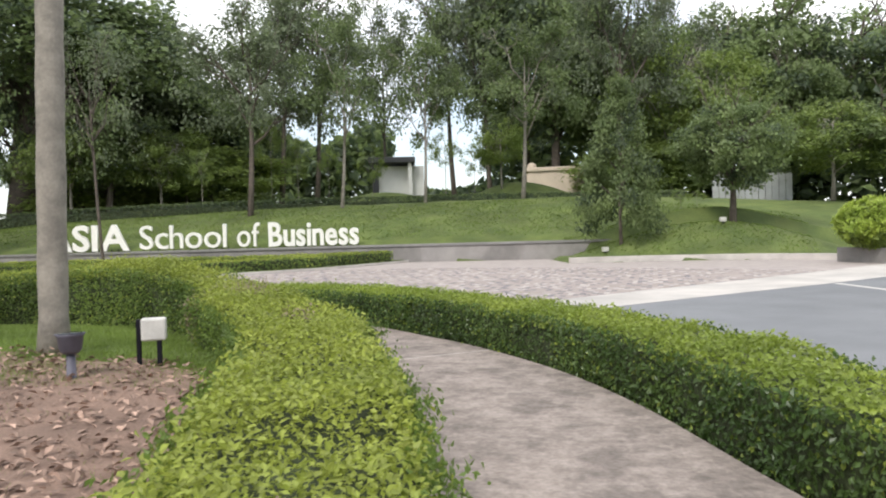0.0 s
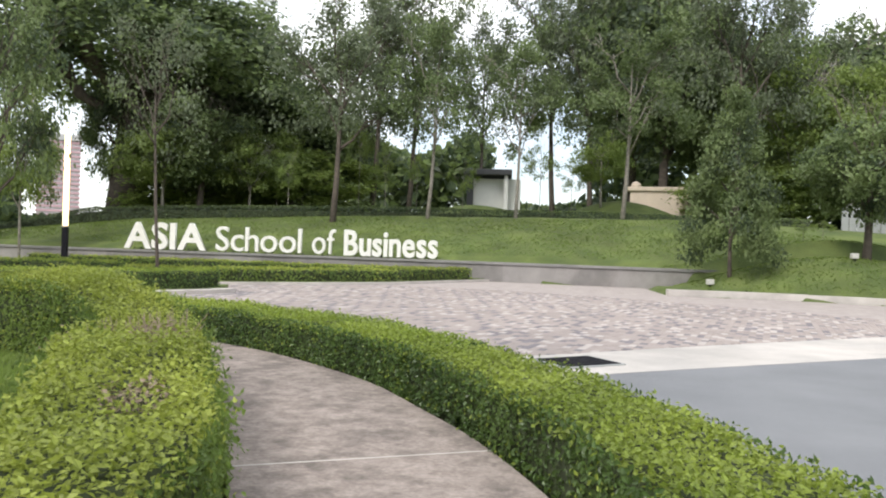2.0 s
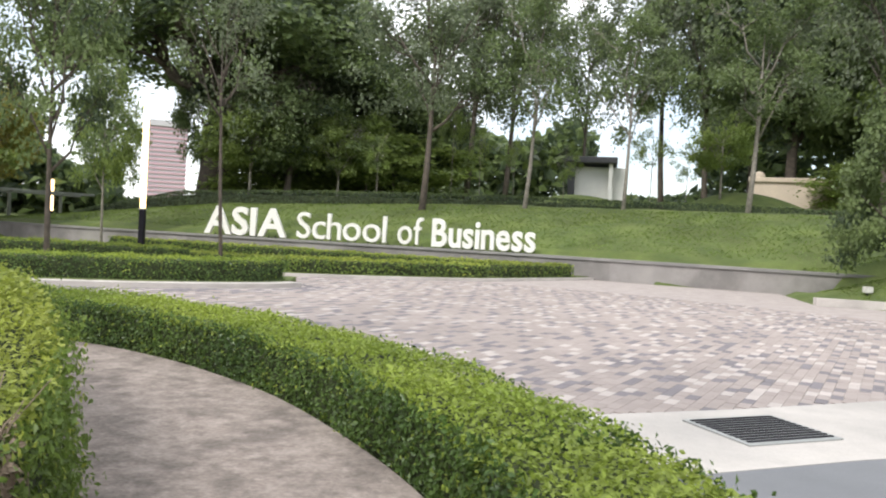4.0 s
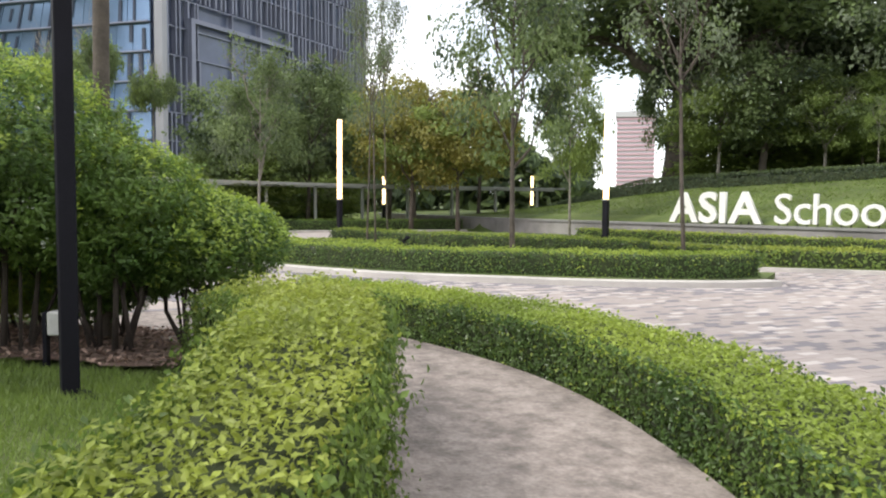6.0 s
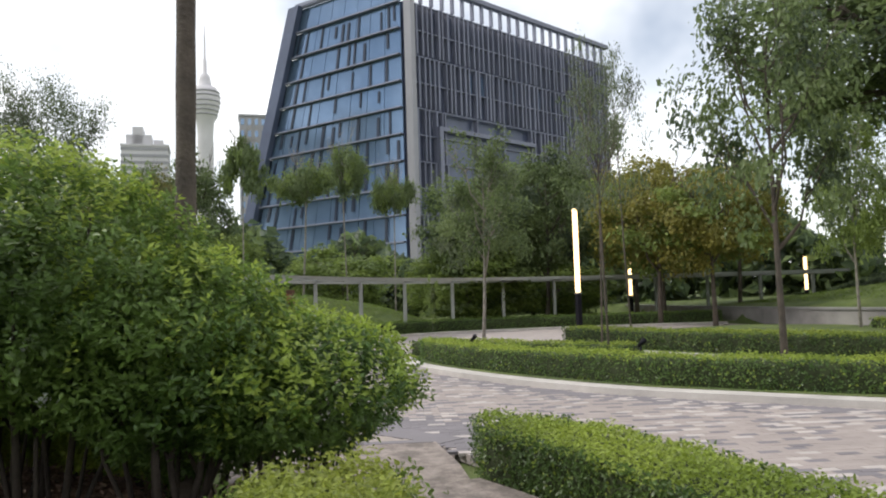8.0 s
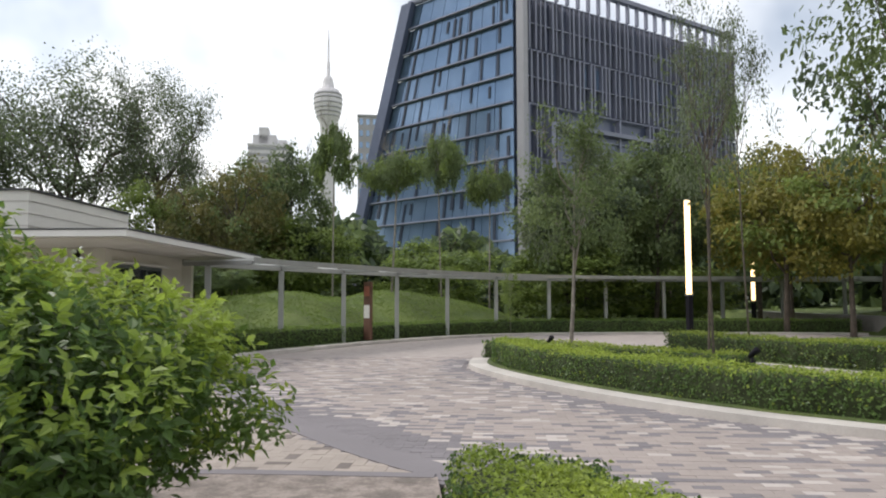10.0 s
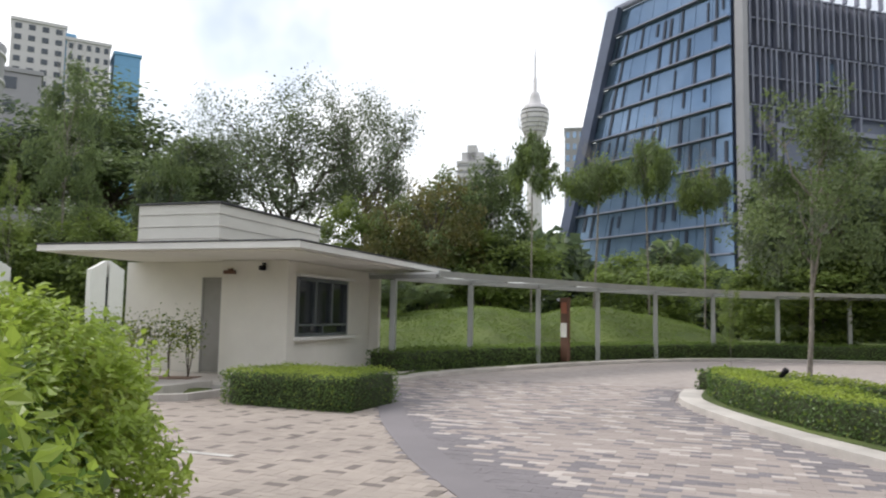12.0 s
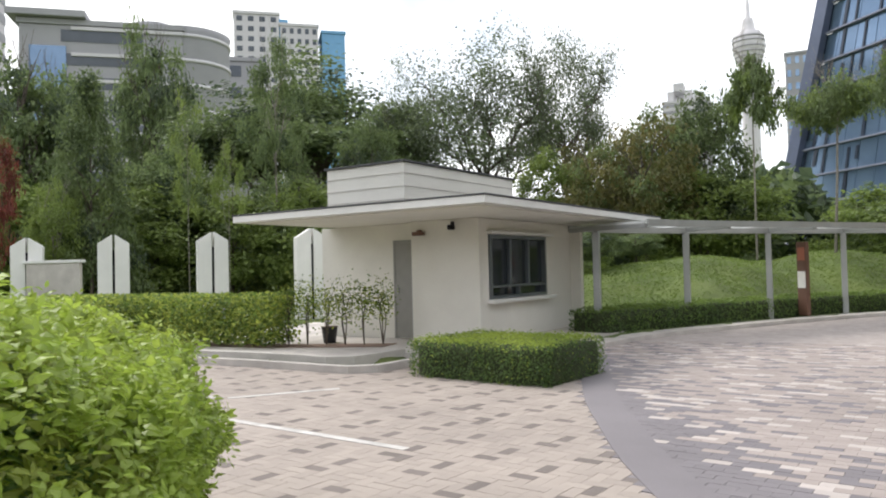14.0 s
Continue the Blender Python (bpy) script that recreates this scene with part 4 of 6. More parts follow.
# ---- shrubs ----
def shrub(x, y, height, radius, label, density=1.0, stems=7, leaf=0.075, mats=None, low=0.35, name="shrub", bright=0.2):
    z = float(rise(x, y)) - 0.04 if not inside(PAVED, np.array(x), np.array(y)) else 0.0
    root = thing(name, (x, y, z), 0, label, "shrub", "shrubs at the path's end")
    r = np.random.default_rng(int(abs(x * 131 + y * 17)))
    bars = []
    for k in range(stems):
        a = 2 * math.pi * k / stems + r.uniform(0, 0.7)
        b = Vector((math.cos(a), math.sin(a), 0))
        p = [b * r.uniform(0.05, 0.3) * radius, b * radius * r.uniform(0.1, 0.42) + Vector((r.normal(0, 0.05), r.normal(0, 0.05), height * r.uniform(0.25, 0.38))), b * radius * r.uniform(0.3, 0.6) + Vector((0, 0, height * r.uniform(0.6, 0.85)))]
        w = r.uniform(0.01, 0.026) * (0.6 + 0.3 * height)
        bars.append((p, (w, w * 0.75, w * 0.3)))
        q = p[1]
        c = Vector((r.normal(0, 0.25), r.normal(0, 0.25), height * 0.3))
        bars.append(([q, q + c * 0.6, q + c * 1.1], (w * 0.5, w * 0.35, w * 0.15)))
    part("stem_frame", tubes("stem_frame", bars, M_STEM, 6), None, root)
    # short shoots all over a lumpy outline, each with a whorl of leaves
    shoots = int(density * 1150 * radius * (radius + height * (1 - low)) / 2)
    d = r.normal(0, 1, (shoots, 3))
    d /= np.linalg.norm(d, axis=1, keepdims=True)
    lump = np.array([noise.noise((p[0] * 2.1 + x, p[1] * 2.1 + y, p[2] * 2.1)) for p in d])
    rad = np.where(r.uniform(0, 1, shoots) < 0.72, r.uniform(0.86, 1.04, shoots), r.uniform(0.4, 0.9, shoots)) * (1 + 0.22 * lump)
    c = d * rad[:, None] * np.array([radius, radius, height * (1 - low) / 2]) + np.array([0, 0, height * (1 + low) / 2])
    c[:, 2] = np.maximum(c[:, 2], height * low * 0.6 + r.uniform(0.02, 0.25, shoots))
    count = 9
    tip = d * 0.55 + np.array([0, 0, 0.75]) + r.normal(0, 0.35, (shoots, 3))
    tip /= np.linalg.norm(tip, axis=1, keepdims=True)
    stem = np.repeat(tip, count, 0)
    go = r.normal(0, 1, stem.shape)
    go -= stem * np.sum(go * stem, 1)[:, None]
    go /= np.linalg.norm(go, axis=1, keepdims=True)
    step = np.tile(np.linspace(-0.5, 0.5, count), shoots)[:, None]
    at = np.repeat(c, count, 0) + stem * step * 0.11 + go * 0.008
    along = go + stem * (0.35 + 0.7 * step)
    along /= np.linalg.norm(along, axis=1, keepdims=True)
    nrm = stem - go * 0.45
    # Outer tops bright, insides dark: light and shade put into the leaf colours.
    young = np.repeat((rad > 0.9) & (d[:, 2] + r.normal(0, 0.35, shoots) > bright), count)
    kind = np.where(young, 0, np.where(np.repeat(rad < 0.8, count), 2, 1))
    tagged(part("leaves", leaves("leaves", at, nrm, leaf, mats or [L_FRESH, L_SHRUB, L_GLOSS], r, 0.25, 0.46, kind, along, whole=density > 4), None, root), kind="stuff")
    return root


tall = "tall leafy green shrub with bare stems"
for x, y, h, rr, lo in ((-7.0, 9.5, 1.8, 0.78, 0.36), (-7.2, 8.75, 2.3, 1.0, 0.34), (-8.2, 8.3, 2.0, 0.95, 0.36), (-7.2, 7.5, 2.4, 1.1, 0.3)):
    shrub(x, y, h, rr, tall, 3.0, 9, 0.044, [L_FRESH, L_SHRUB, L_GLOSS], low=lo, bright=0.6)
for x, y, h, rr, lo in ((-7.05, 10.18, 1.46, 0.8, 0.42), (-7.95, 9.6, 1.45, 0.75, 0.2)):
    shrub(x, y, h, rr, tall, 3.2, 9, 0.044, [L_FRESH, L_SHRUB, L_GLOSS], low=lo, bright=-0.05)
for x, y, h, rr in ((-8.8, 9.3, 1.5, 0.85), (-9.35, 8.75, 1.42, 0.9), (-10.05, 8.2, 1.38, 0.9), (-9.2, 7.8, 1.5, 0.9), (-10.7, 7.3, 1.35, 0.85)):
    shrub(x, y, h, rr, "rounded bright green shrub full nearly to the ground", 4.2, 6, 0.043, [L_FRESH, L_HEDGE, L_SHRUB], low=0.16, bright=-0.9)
for k in range(14):
    a, b = RNG.uniform(0, 6.28), RNG.uniform(0.7, 1.3)
    fx, fy = -7.3 + math.cos(a) * 0.9, 9.4 + math.sin(a) * 0.9
    fl = thing("flower_cluster", (fx, fy, 0.35 + b), 0, "small white flower cluster among the shrub leaves", "flower", "white flower clusters")
    at = RNG.normal(0, 0.022, (14, 3))
    tagged(part("petals", leaves("petals", at, at * 20, 0.03, L_FLOWER, RNG, 0.4, 0.8), None, fl), kind="stuff")
row = thing("hedge", (-20.0, -1.4, 0.12), 0, "loose young hedge row in front of the gate pillars", "hedge", "planter hedges")
at = np.stack([RNG.normal(0, 0.3, 22000), RNG.uniform(-3.5, 3.6, 22000), RNG.uniform(0.08, 1.1, 22000)], 1)
tagged(part("leaves", leaves("leaves", at, at * 0 + (0.5, 0.3, 0.7), 0.09, [L_HEDGE_DARK, L_HEDGE], RNG, 0.7, 0.5, RNG.integers(0, 2, 22000)), None, row), kind="stuff")
part("stem_frame", tubes("stem_frame", [([(RNG.normal(0, 0.1), y, 0), (RNG.normal(0, 0.1), y + 0.05, 0.9)], (0.015, 0.008)) for y in np.arange(-3.4, 3.6, 0.35)], M_BARK, 5), None, row)
for k in range(6):
    x, y = -20.15 - 0.14 * k, 2.15 + 0.36 * k
    sap = thing("shrub", (x, y, 0.13), 0, "thin young shrub in the guard house planter", "shrub", "planter shrubs")
    r = np.random.default_rng(90 + k)
    part("stem_frame", tubes("stem_frame", [([(0, 0, 0), (r.normal(0, 0.05), r.normal(0, 0.05), 0.5), (r.normal(0, 0.1), r.normal(0, 0.1), 1.05)], (0.014, 0.011, 0.005)) for _ in range(3)], M_BARK, 5), None, sap)
    at = r.normal(0, 1, (420, 3)) * (0.14, 0.14, 0.22) + (0, 0, 0.85)
    tagged(part("leaves", leaves("leaves", at, at * 0 + (0, 0, 1), 0.07, [L_HEDGE_DARK, L_HEDGE], r, 0.9, 0.5, r.integers(0, 2, 420)), None, sap), kind="stuff")
pot = thing("flower_pot", (-20.95, 2.6, 0.13), 0, "black plastic pot beside the guard house wall", "pot")
part("body", tubes("body", [([(0, 0, 0), (0, 0, 0.3), (0, 0, 0.34)], (0.13, 0.17, 0.18))], M_BLACKPOT, 14), None, pot)
part("soil", tubes("soil", [([(0, 0, 0.341), (0, 0, 0.345)], (0.155, 0.155))], M_MULCH, 14), None, pot)

# ---- mulch bed and lawn by the path ----
def sheet(name, poly, lift, mat, step=0.22):
    """A thin sheet that follows the ground inside a plan polygon."""
    p = np.array(poly)
    xs, ys = np.arange(p[:, 0].min(), p[:, 0].max() + step, step), np.arange(p[:, 1].min(), p[:, 1].max() + step, step)
    X, Y = np.meshgrid(xs, ys, indexing="ij")
    Z = rise(X, Y) + lift + np.array([[noise.noise((x * 1.3, y * 1.3, 5.0)) * 0.03 for y in ys] for x in xs])
    ok = inside(poly, X, Y)
    k = np.arange(X.size).reshape(X.shape)
    f = np.stack([k[:-1, :-1], k[1:, :-1], k[1:, 1:], k[:-1, 1:]], -1)[ok[:-1, :-1] & ok[1:, 1:]].reshape(-1, 4)
    return mesh(name, np.stack([X, Y, Z], -1).reshape(-1, 3), f, mat, smooth=True)


BED = [(-0.05, -0.5), (-0.15, 2.6), (-0.6, 4.6), (-1.3, 6.3), (-1.9, 6.75), (-2.4, 6.5), (-3.1, 6.7), (-3.8, 6.0), (-5.4, 4.6), (-7.0, 1.0), (-6.0, -1.5)]
BED_SHRUB = [(-6.0, 9.75), (-6.9, 10.15), (-8.4, 10.4), (-9.0, 9.6), (-11.4, 7.4), (-11.4, 5.5), (-8.8, 6.2), (-7.7, 7.9), (-6.3, 8.9)]
tagged(new("mulch_bed", sheet("mulch_bed", BED, 0.05, M_MULCH)), "brown mulch bed strewn with dry leaves", "planting bed", kind="structure")
tagged(new("mulch_bed", sheet("mulch_bed", BED_SHRUB, 0.05, M_MULCH)), "brown mulch bed under the shrubs", "planting bed", kind="structure")
RL = np.random.default_rng(21)


def strew(poly, count, size, mat, name, label, category, lift, up=1.0, spread=0.35, aspect=0.55, z=0.05):
    p = np.array(poly)
    x, y = RL.uniform(p[:, 0].min(), p[:, 0].max(), count * 3), RL.uniform(p[:, 1].min(), p[:, 1].max(), count * 3)
    ok = np.where(inside(poly, x, y))[0][:count]
    at = np.stack([x[ok], y[ok], rise(x[ok], y[ok]) + z + RL.uniform(0, lift, len(ok))], 1)
    tagged(new(name, leaves(name, at, at * 0 + (0, 0, up), size, mat, RL, spread, aspect)), label, category, kind="stuff")


strew(BED, 9000, 0.06, M_LITTER, "leaf_litter", "dry fallen leaves on the mulch", "leaf litter", 0.035)
strew(BED_SHRUB, 5000, 0.06, M_LITTER, "leaf_litter", "dry fallen leaves on the mulch", "leaf litter", 0.035)


def turf(poly, count, h, name="grass", mat=None):
    p = np.array(poly)
    x, y = RL.uniform(p[:, 0].min(), p[:, 0].max(), count * 3), RL.uniform(p[:, 1].min(), p[:, 1].max(), count * 3)
    ok = np.where(inside(poly, x, y))[0][:count]
    n = len(ok)
    o = np.stack([x[ok], y[ok], rise(x[ok], y[ok]) - 0.01], 1)
    a, hh = RL.uniform(0, 6.28, n), RL.uniform(0.5, 1.4, n) * h
    s = np.stack([np.cos(a), np.sin(a), a * 0], 1) * 0.006
    lean = RL.normal(0, 0.45, (n, 3)) * hh[:, None]
    lean[:, 2] = hh
    v = np.stack([o - s, o + s, o + lean], 1)
    tagged(new(name, mesh(name, v.reshape(-1, 3), np.arange(3 * n).reshape(n, 3), mat or M_BLADE)), "rough green lawn grass", "grass", kind="stuff")


COVER = [(-41, 10), (-36, 4), (-29, 2), (-26.5, 6.5), (-30, 10), (-34, 13.5), (-37, 17), (-40, 24), (-46, 20)]
strew(COVER, 40000, 0.09, [M_BLADE], "ground_cover", "rough grass and ground cover on the mounds", "ground cover", 0.02, spread=0.5, aspect=0.3, z=0.0)
BANK = [(-37, 34.8), (-20, 34.0), (-4, 34.4), (3, 34.0), (4.5, 29.4), (12, 28.5), (14, 36), (4, 41.5), (-13, 41.5), (-34, 42)]
strew(BANK, 26000, 0.12, [M_BLADE], "ground_cover", "mown grass tufts on the bank", "ground cover", 0.03, spread=0.6, aspect=0.3, z=0.0)
LAWN = [(-1.2, 6.5), (-2.0, 7.9), (-3.3, 9.05), (-5.0, 9.75), (-5.9, 9.8), (-6.35, 8.95), (-7.7, 7.95), (-8.8, 6.3), (-9.0, 5.0), (-9.0, 1.5), (-6.6, 1.8), (-5.0, 4.0), (-3.0, 5.4), (-2.0, 6.0)]
turf(LAWN, 125000, 0.055)
turf(BED, 9000, 0.06)
turf([(-1.0, 5.6), (-1.5, 6.7), (-2.3, 7.0), (-4.0, 6.4), (-4.2, 5.7), (-2.6, 5.55), (-1.9, 5.75)], 15000, 0.07)
for px, py in ((-0.9, 4.4), (-1.7, 4.1), (-2.6, 4.6), (-1.3, 3.3), (-3.3, 3.7), (-2.2, 2.9)):
    turf([(px - 0.32, py - 0.1), (px, py - 0.25), (px + 0.3, py), (px + 0.1, py + 0.28), (px - 0.2, py + 0.2)], 420, 0.06)
turf([(-2.9, -1.0), (-2.9, 5.0), (-8, 1), (-8, -1)], 4000, 0.06)

# ---- trees ----
KINDS = {
    # kind: trunk radius, bare trunk share, crown shape, clumps, leaves a clump, clump radius, leaf size, leaf materials, bark, limbs
    "broad": (0.028, 0.22, "oval", 109, 110, 0.085, 0.032, (L_TREE, L_DARK), M_BARK, 8),
    "rain": (0.045, 0.33, "spread", 270, 109, 0.065, 0.020, (L_TREE, L_DARK), M_BARK, 9),
    "airy": (0.018, 0.34, "oval", 125, 70, 0.075, 0.023, (L_GREY, L_TREE), M_BARK, 8),
    "tallgreen": (0.016, 0.28, "oval", 110, 67, 0.08, 0.026, (L_TREE, L_DARK), M_BARK, 9),
    "slim": (0.014, 0.34, "oval", 92, 75, 0.075, 0.025, (L_TREE, L_GREY), M_PALEBARK, 8),
    "light": (0.016, 0.28, "oval", 86, 98, 0.085, 0.032, (L_LIGHT, L_TREE), M_PALEBARK, 7),
    # These trees' yellow is the warm lamp glow, painted as leaf colour.
    "yellow": (0.018, 0.30, "oval", 97, 92, 0.085, 0.032, (L_YELLOW, L_LIGHT), M_BARK, 8),
    "brown": (0.018, 0.25, "oval", 97, 92, 0.085, 0.032, (L_BROWN, L_TREE), M_BARK, 8),
    "red": (0.018, 0.25, "oval", 69, 88, 0.09, 0.034, (L_RED, L_BROWN), M_BARK, 6),
    "round": (0.018, 0.24, "oval", 114, 107, 0.08, 0.031, (L_TREE, L_DARK), M_BARK, 8),
    "cone": (0.018, 0.12, "cone", 149, 110, 0.075, 0.026, (L_TREE, L_DARK), M_BARK, 10),
    "layered": (0.014, 0.4, "layers", 69, 107, 0.065, 0.024, (L_TREE, L_DARK), M_PALEBARK, 6),
    "umbrella": (0.014, 0.73, "oval", 70, 104, 0.085, 0.032, (L_TREE, L_LIGHT), M_PALEBARK, 6),
    "palmate": (0.014, 0.68, "dome", 52, 81, 0.075, 0.046, (L_TREE, L_LIGHT), M_PALEBARK, 7),
    "feather": (0.02, 0.30, "spread", 370, 50, 0.075, 0.015, (L_GREY, L_TREE), M_BARK, 9),
    "wispy": (0.011, 0.52, "oval", 60, 38, 0.075, 0.021, (L_GREY, L_TREE), M_BARK, 7),
    "sapling": (0.009, 0.42, "oval", 25, 71, 0.085, 0.032, (L_LIGHT, L_TREE), M_PALEBARK, 4),
    "bush": (0.014, 0.02, "oval", 126, 107, 0.09, 0.034, (L_LIGHT, L_TREE), M_BARK, 6),
}
WORDS = {
    "tallgreen": "tall leafy tree with a slender trunk on the island",
    "broad": "broad dark green tree in the wood", "rain": "very large dark rain tree with a thick trunk", "airy": "tall airy grey green tree with thin foliage", "slim": "slim planted tree with a pale trunk",
    "light": "young light green tree", "yellow": "yellowish green tree lit by a warm lamp", "brown": "brownish green leafy tree", "red": "small tree with dark red leaves", "round": "rounded green leafy tree",
    "cone": "dense dark conical tree", "layered": "slender tree with layered foliage at the top", "umbrella": "small tree with a rounded flat crown", "palmate": "tall tree with drooping large leaves at the top",
    "feather": "tall feathery tree with fine open branches", "wispy": "thin young tree with sparse high foliage", "sapling": "thin staked young sapling", "bush": "dense dark green understorey bush",
}
MODELS = {}


def crown_points(shape, r, n):
    d = r.normal(0, 1, (n, 3))
    d /= np.linalg.norm(d, axis=1, keepdims=True)
    rad = r.uniform(0.25, 1.0, n) ** 0.45
    p = d * rad[:, None]
    if shape == "cone":
        h = r.uniform(0, 1, n) ** 1.3
        a, q = r.uniform(0, 6.28, n), (1 - h) ** 0.75 * r.uniform(0.45, 1.0, n) ** 0.5
        p = np.stack([np.cos(a) * q, np.sin(a) * q, h * 2 - 1], 1)
    elif shape == "spread":
        p[:, 2] = np.abs(p[:, 2]) * 1.3 - 0.5 + 0.35 * (1 - np.hypot(p[:, 0], p[:, 1]))
    elif shape == "dome":
        p[:, 2] = np.abs(p[:, 2]) * 1.4 - 0.6 - 0.5 * np.hypot(p[:, 0], p[:, 1]) ** 2
    elif shape == "layers":
        p[:, 2] = np.round((p[:, 2] + 1) * 2) / 2 - 1 + r.normal(0, 0.05, n)
    p[:, 2] += 0.12 * np.sin(5 * p[:, 0] + r.uniform(0, 6)) + 0.1 * np.cos(4 * p[:, 1])
    return p


def tree_model(kind, seed):
    """A tree one metre tall and one metre wide at the crown; copies are scaled to size."""
    rad, bare, shape, clumps, count, cr, size, mats, bark, limbs = KINDS[kind]
    r = np.random.default_rng(seed)
    root = thing("tree" if kind != "bush" else "bush", (0, 0, -50), 0, WORDS[kind], "tree" if kind != "bush" else "bush", WORDS[kind] + "s" if kind != "bush" else "understorey bushes")
    mid, half = (1 + bare) / 2, (1 - bare) / 2
    top = 0.62 if shape in ("spread",) else 0.9
    lean = r.normal(0, 0.02, 2)
    trunk = [Vector((0, 0, -0.02)), Vector((lean[0], lean[1], bare * 0.6)), Vector((lean[0] * 1.5, lean[1] * 1.5, bare + 0.1 * (1 - bare))), Vector((lean[0] * 2, lean[1] * 2, top))]
    bars = [(trunk, (rad * 1.25, rad, rad * 0.8, rad * 0.15))]
    tips = []

    def fork(at, way, length, w, depth):
        """A limb that bends upward and splits into thinner ones."""
        bend = at + way * length * 0.5 + Vector((r.normal(0, 0.02), r.normal(0, 0.02), -0.012))
        end = at + way * length + Vector((0, 0, 0.1 * length))
        bars.append(([at, bend, end], (w, w * 0.72, w * 0.45)))
        tips.append(end)
        for _ in range(3 if depth else 0):
            turn = Vector((way.x + r.normal(0, 0.5), way.y + r.normal(0, 0.5), way.z + r.uniform(-0.25, 0.4))).normalized()
            fork(bend.lerp(end, r.uniform(0.2, 1.0)), turn, length * r.uniform(0.5, 0.78), w * 0.45, depth - 1)

    for k in range(limbs):
        a = 2.4 * k + r.uniform(0, 0.9)
        z = bare + (top - bare) * (k + 0.3) / limbs * 0.75
        s = Vector((lean[0] * 1.5, lean[1] * 1.5, z))
        if shape == "cone":
            reach = 0.42 * (1 - z)
            e = s + Vector((math.cos(a) * reach, math.sin(a) * reach, reach * 0.55))
            bars.append(([s, s.lerp(e, 0.5), e], (rad * 0.42, rad * 0.27, rad * 0.1)))
        else:
            steep = r.uniform(0.5, 1.1) if shape == "spread" else r.uniform(0.7, 1.5)
            fork(s, Vector((math.cos(a), math.sin(a), steep)).normalized(), r.uniform(0.2, 0.29), rad * 0.5, 2)
    part("trunk", tubes("trunk", bars, bark, 7), None, root)
    c = crown_points(shape, r, clumps) * (0.46, 0.46, half * 0.93) + (0, 0, mid)
    if kind in ("airy", "feather", "wispy", "slim", "tallgreen", "rain"):
        ends = np.array([tuple(p) for p in tips])
        ends = ends[ends[:, 2] > bare * 0.9]
        some = r.uniform(0, 1, clumps) < (0.35 if shape == "spread" else 0.65)
        c[some] = ends[r.integers(0, len(ends), some.sum())] + r.normal(0, 0.022, (some.sum(), 3))
    out = c - np.array([0, 0, mid])
    out /= np.linalg.norm(out, axis=1, keepdims=True) + 1e-6
    n = clumps * count
    at = np.repeat(c, count, 0) + r.normal(0, 1, (n, 3)) * cr * (0.62, 0.62, 0.34)
    nrm = np.repeat(out, count, 0) * 0.5 + np.array([0, 0, 0.8])
    idx_leaf = np.repeat(r.integers(0, 5, clumps) == 0, count).astype(int)
    tagged(part("crown", leaves("crown", at, nrm, size, list(mats), r, 0.6, 0.6, idx_leaf), None, root), kind="stuff")
    return root


def plant(rows, seed):
    r = np.random.default_rng(seed)
    for i, (kind, x, y, top, width) in enumerate(rows):
        v = i % 2
        if (kind, v) not in MODELS:
            MODELS[kind, v] = tree_model(kind, 11 + 7 * len(MODELS))
            first = True
        else:
            first = False
        z = float(rise(x, y)) if not inside(PAVED, np.array(x), np.array(y)) else 0.1
        h = max(top - z, 1.0)
        m = pose(x, y, z - 0.02, 0, 0, r.uniform(0, 360)) @ Matrix.Diagonal((width, width, h, 1))
        if first:
            MODELS[kind, v].matrix_world = m
            MODELS[kind, v]["used"] = 1
        else:
            ob = copy_thing(MODELS[kind, v], m)
            ob.matrix_basis = m


WOOD_BACK = [
    ("airy", -13.5, 56.0, 19.5, 9.5),
    ("airy", -0.5, 60.5, 23.0, 10.5),
    ("broad", 2.5, 66.0, 25.0, 11.0),
    ("airy", 8.0, 48.5, 16.0, 8.5),
    ("airy", 13.0, 58.0, 17.5, 9.0),
    ("airy", -27.1, 47.9, 15.0, 12.2),
    ("airy", -23.6, 52.4, 16.6, 11.1),
    ("airy", -15.3, 52.9, 17.4, 10.5),
    ("airy", -9.4, 62.6, 19.0, 7.0),
    ("airy", -3.7, 65.4, 21.5, 11.5),
    ("broad", 4.5, 58.5, 21.4, 12.8),
    ("broad", 9.2, 61.1, 18.7, 9.9),
    ("light", 11.8, 52.5, 14.2, 8.5),
    ("broad", 18.1, 63.4, 17.4, 12.5),
    ("broad", 22.4, 66.2, 20.2, 15.3),
    ("broad", 31.9, 68.9, 20.6, 17.4),
    ("broad", 37.6, 71.7, 19.6, 18.6),
    ("broad", 21.8, 61.0, 15.6, 9.9),
    ("light", 17.7, 41.3, 7.3, 6.8),
    ("broad", 21.4, 41.8, 8.1, 7.8),
    ("light", 14.6, 50.7, 12.3, 7.2),
]
ROW_FRONT = [
    ("airy", -12.8, 39.5, 13.0, 8.1),
    ("slim", -8.2, 41.1, 12.1, 6.7),
    ("slim", -3.7, 42.0, 11.4, 5.8),
    ("slim", 1.7, 42.3, 11.9, 7.8),
    ("sapling", -11.5, 44.3, 7.1, 2.0),
    ("sapling", -9.8, 44.8, 6.6, 1.5),
    ("sapling", -7.5, 46.5, 6.5, 2.0),
    ("sapling", -2.9, 46.1, 7.3, 2.4),
    ("sapling", -1.2, 47.3, 6.5, 2.0),
    ("light", 0.5, 47.4, 8.1, 3.7),
    ("sapling", -16.6, 42.3, 6.4, 2.0),
    ("sapling", -13.3, 44.8, 8.6, 1.7),
]
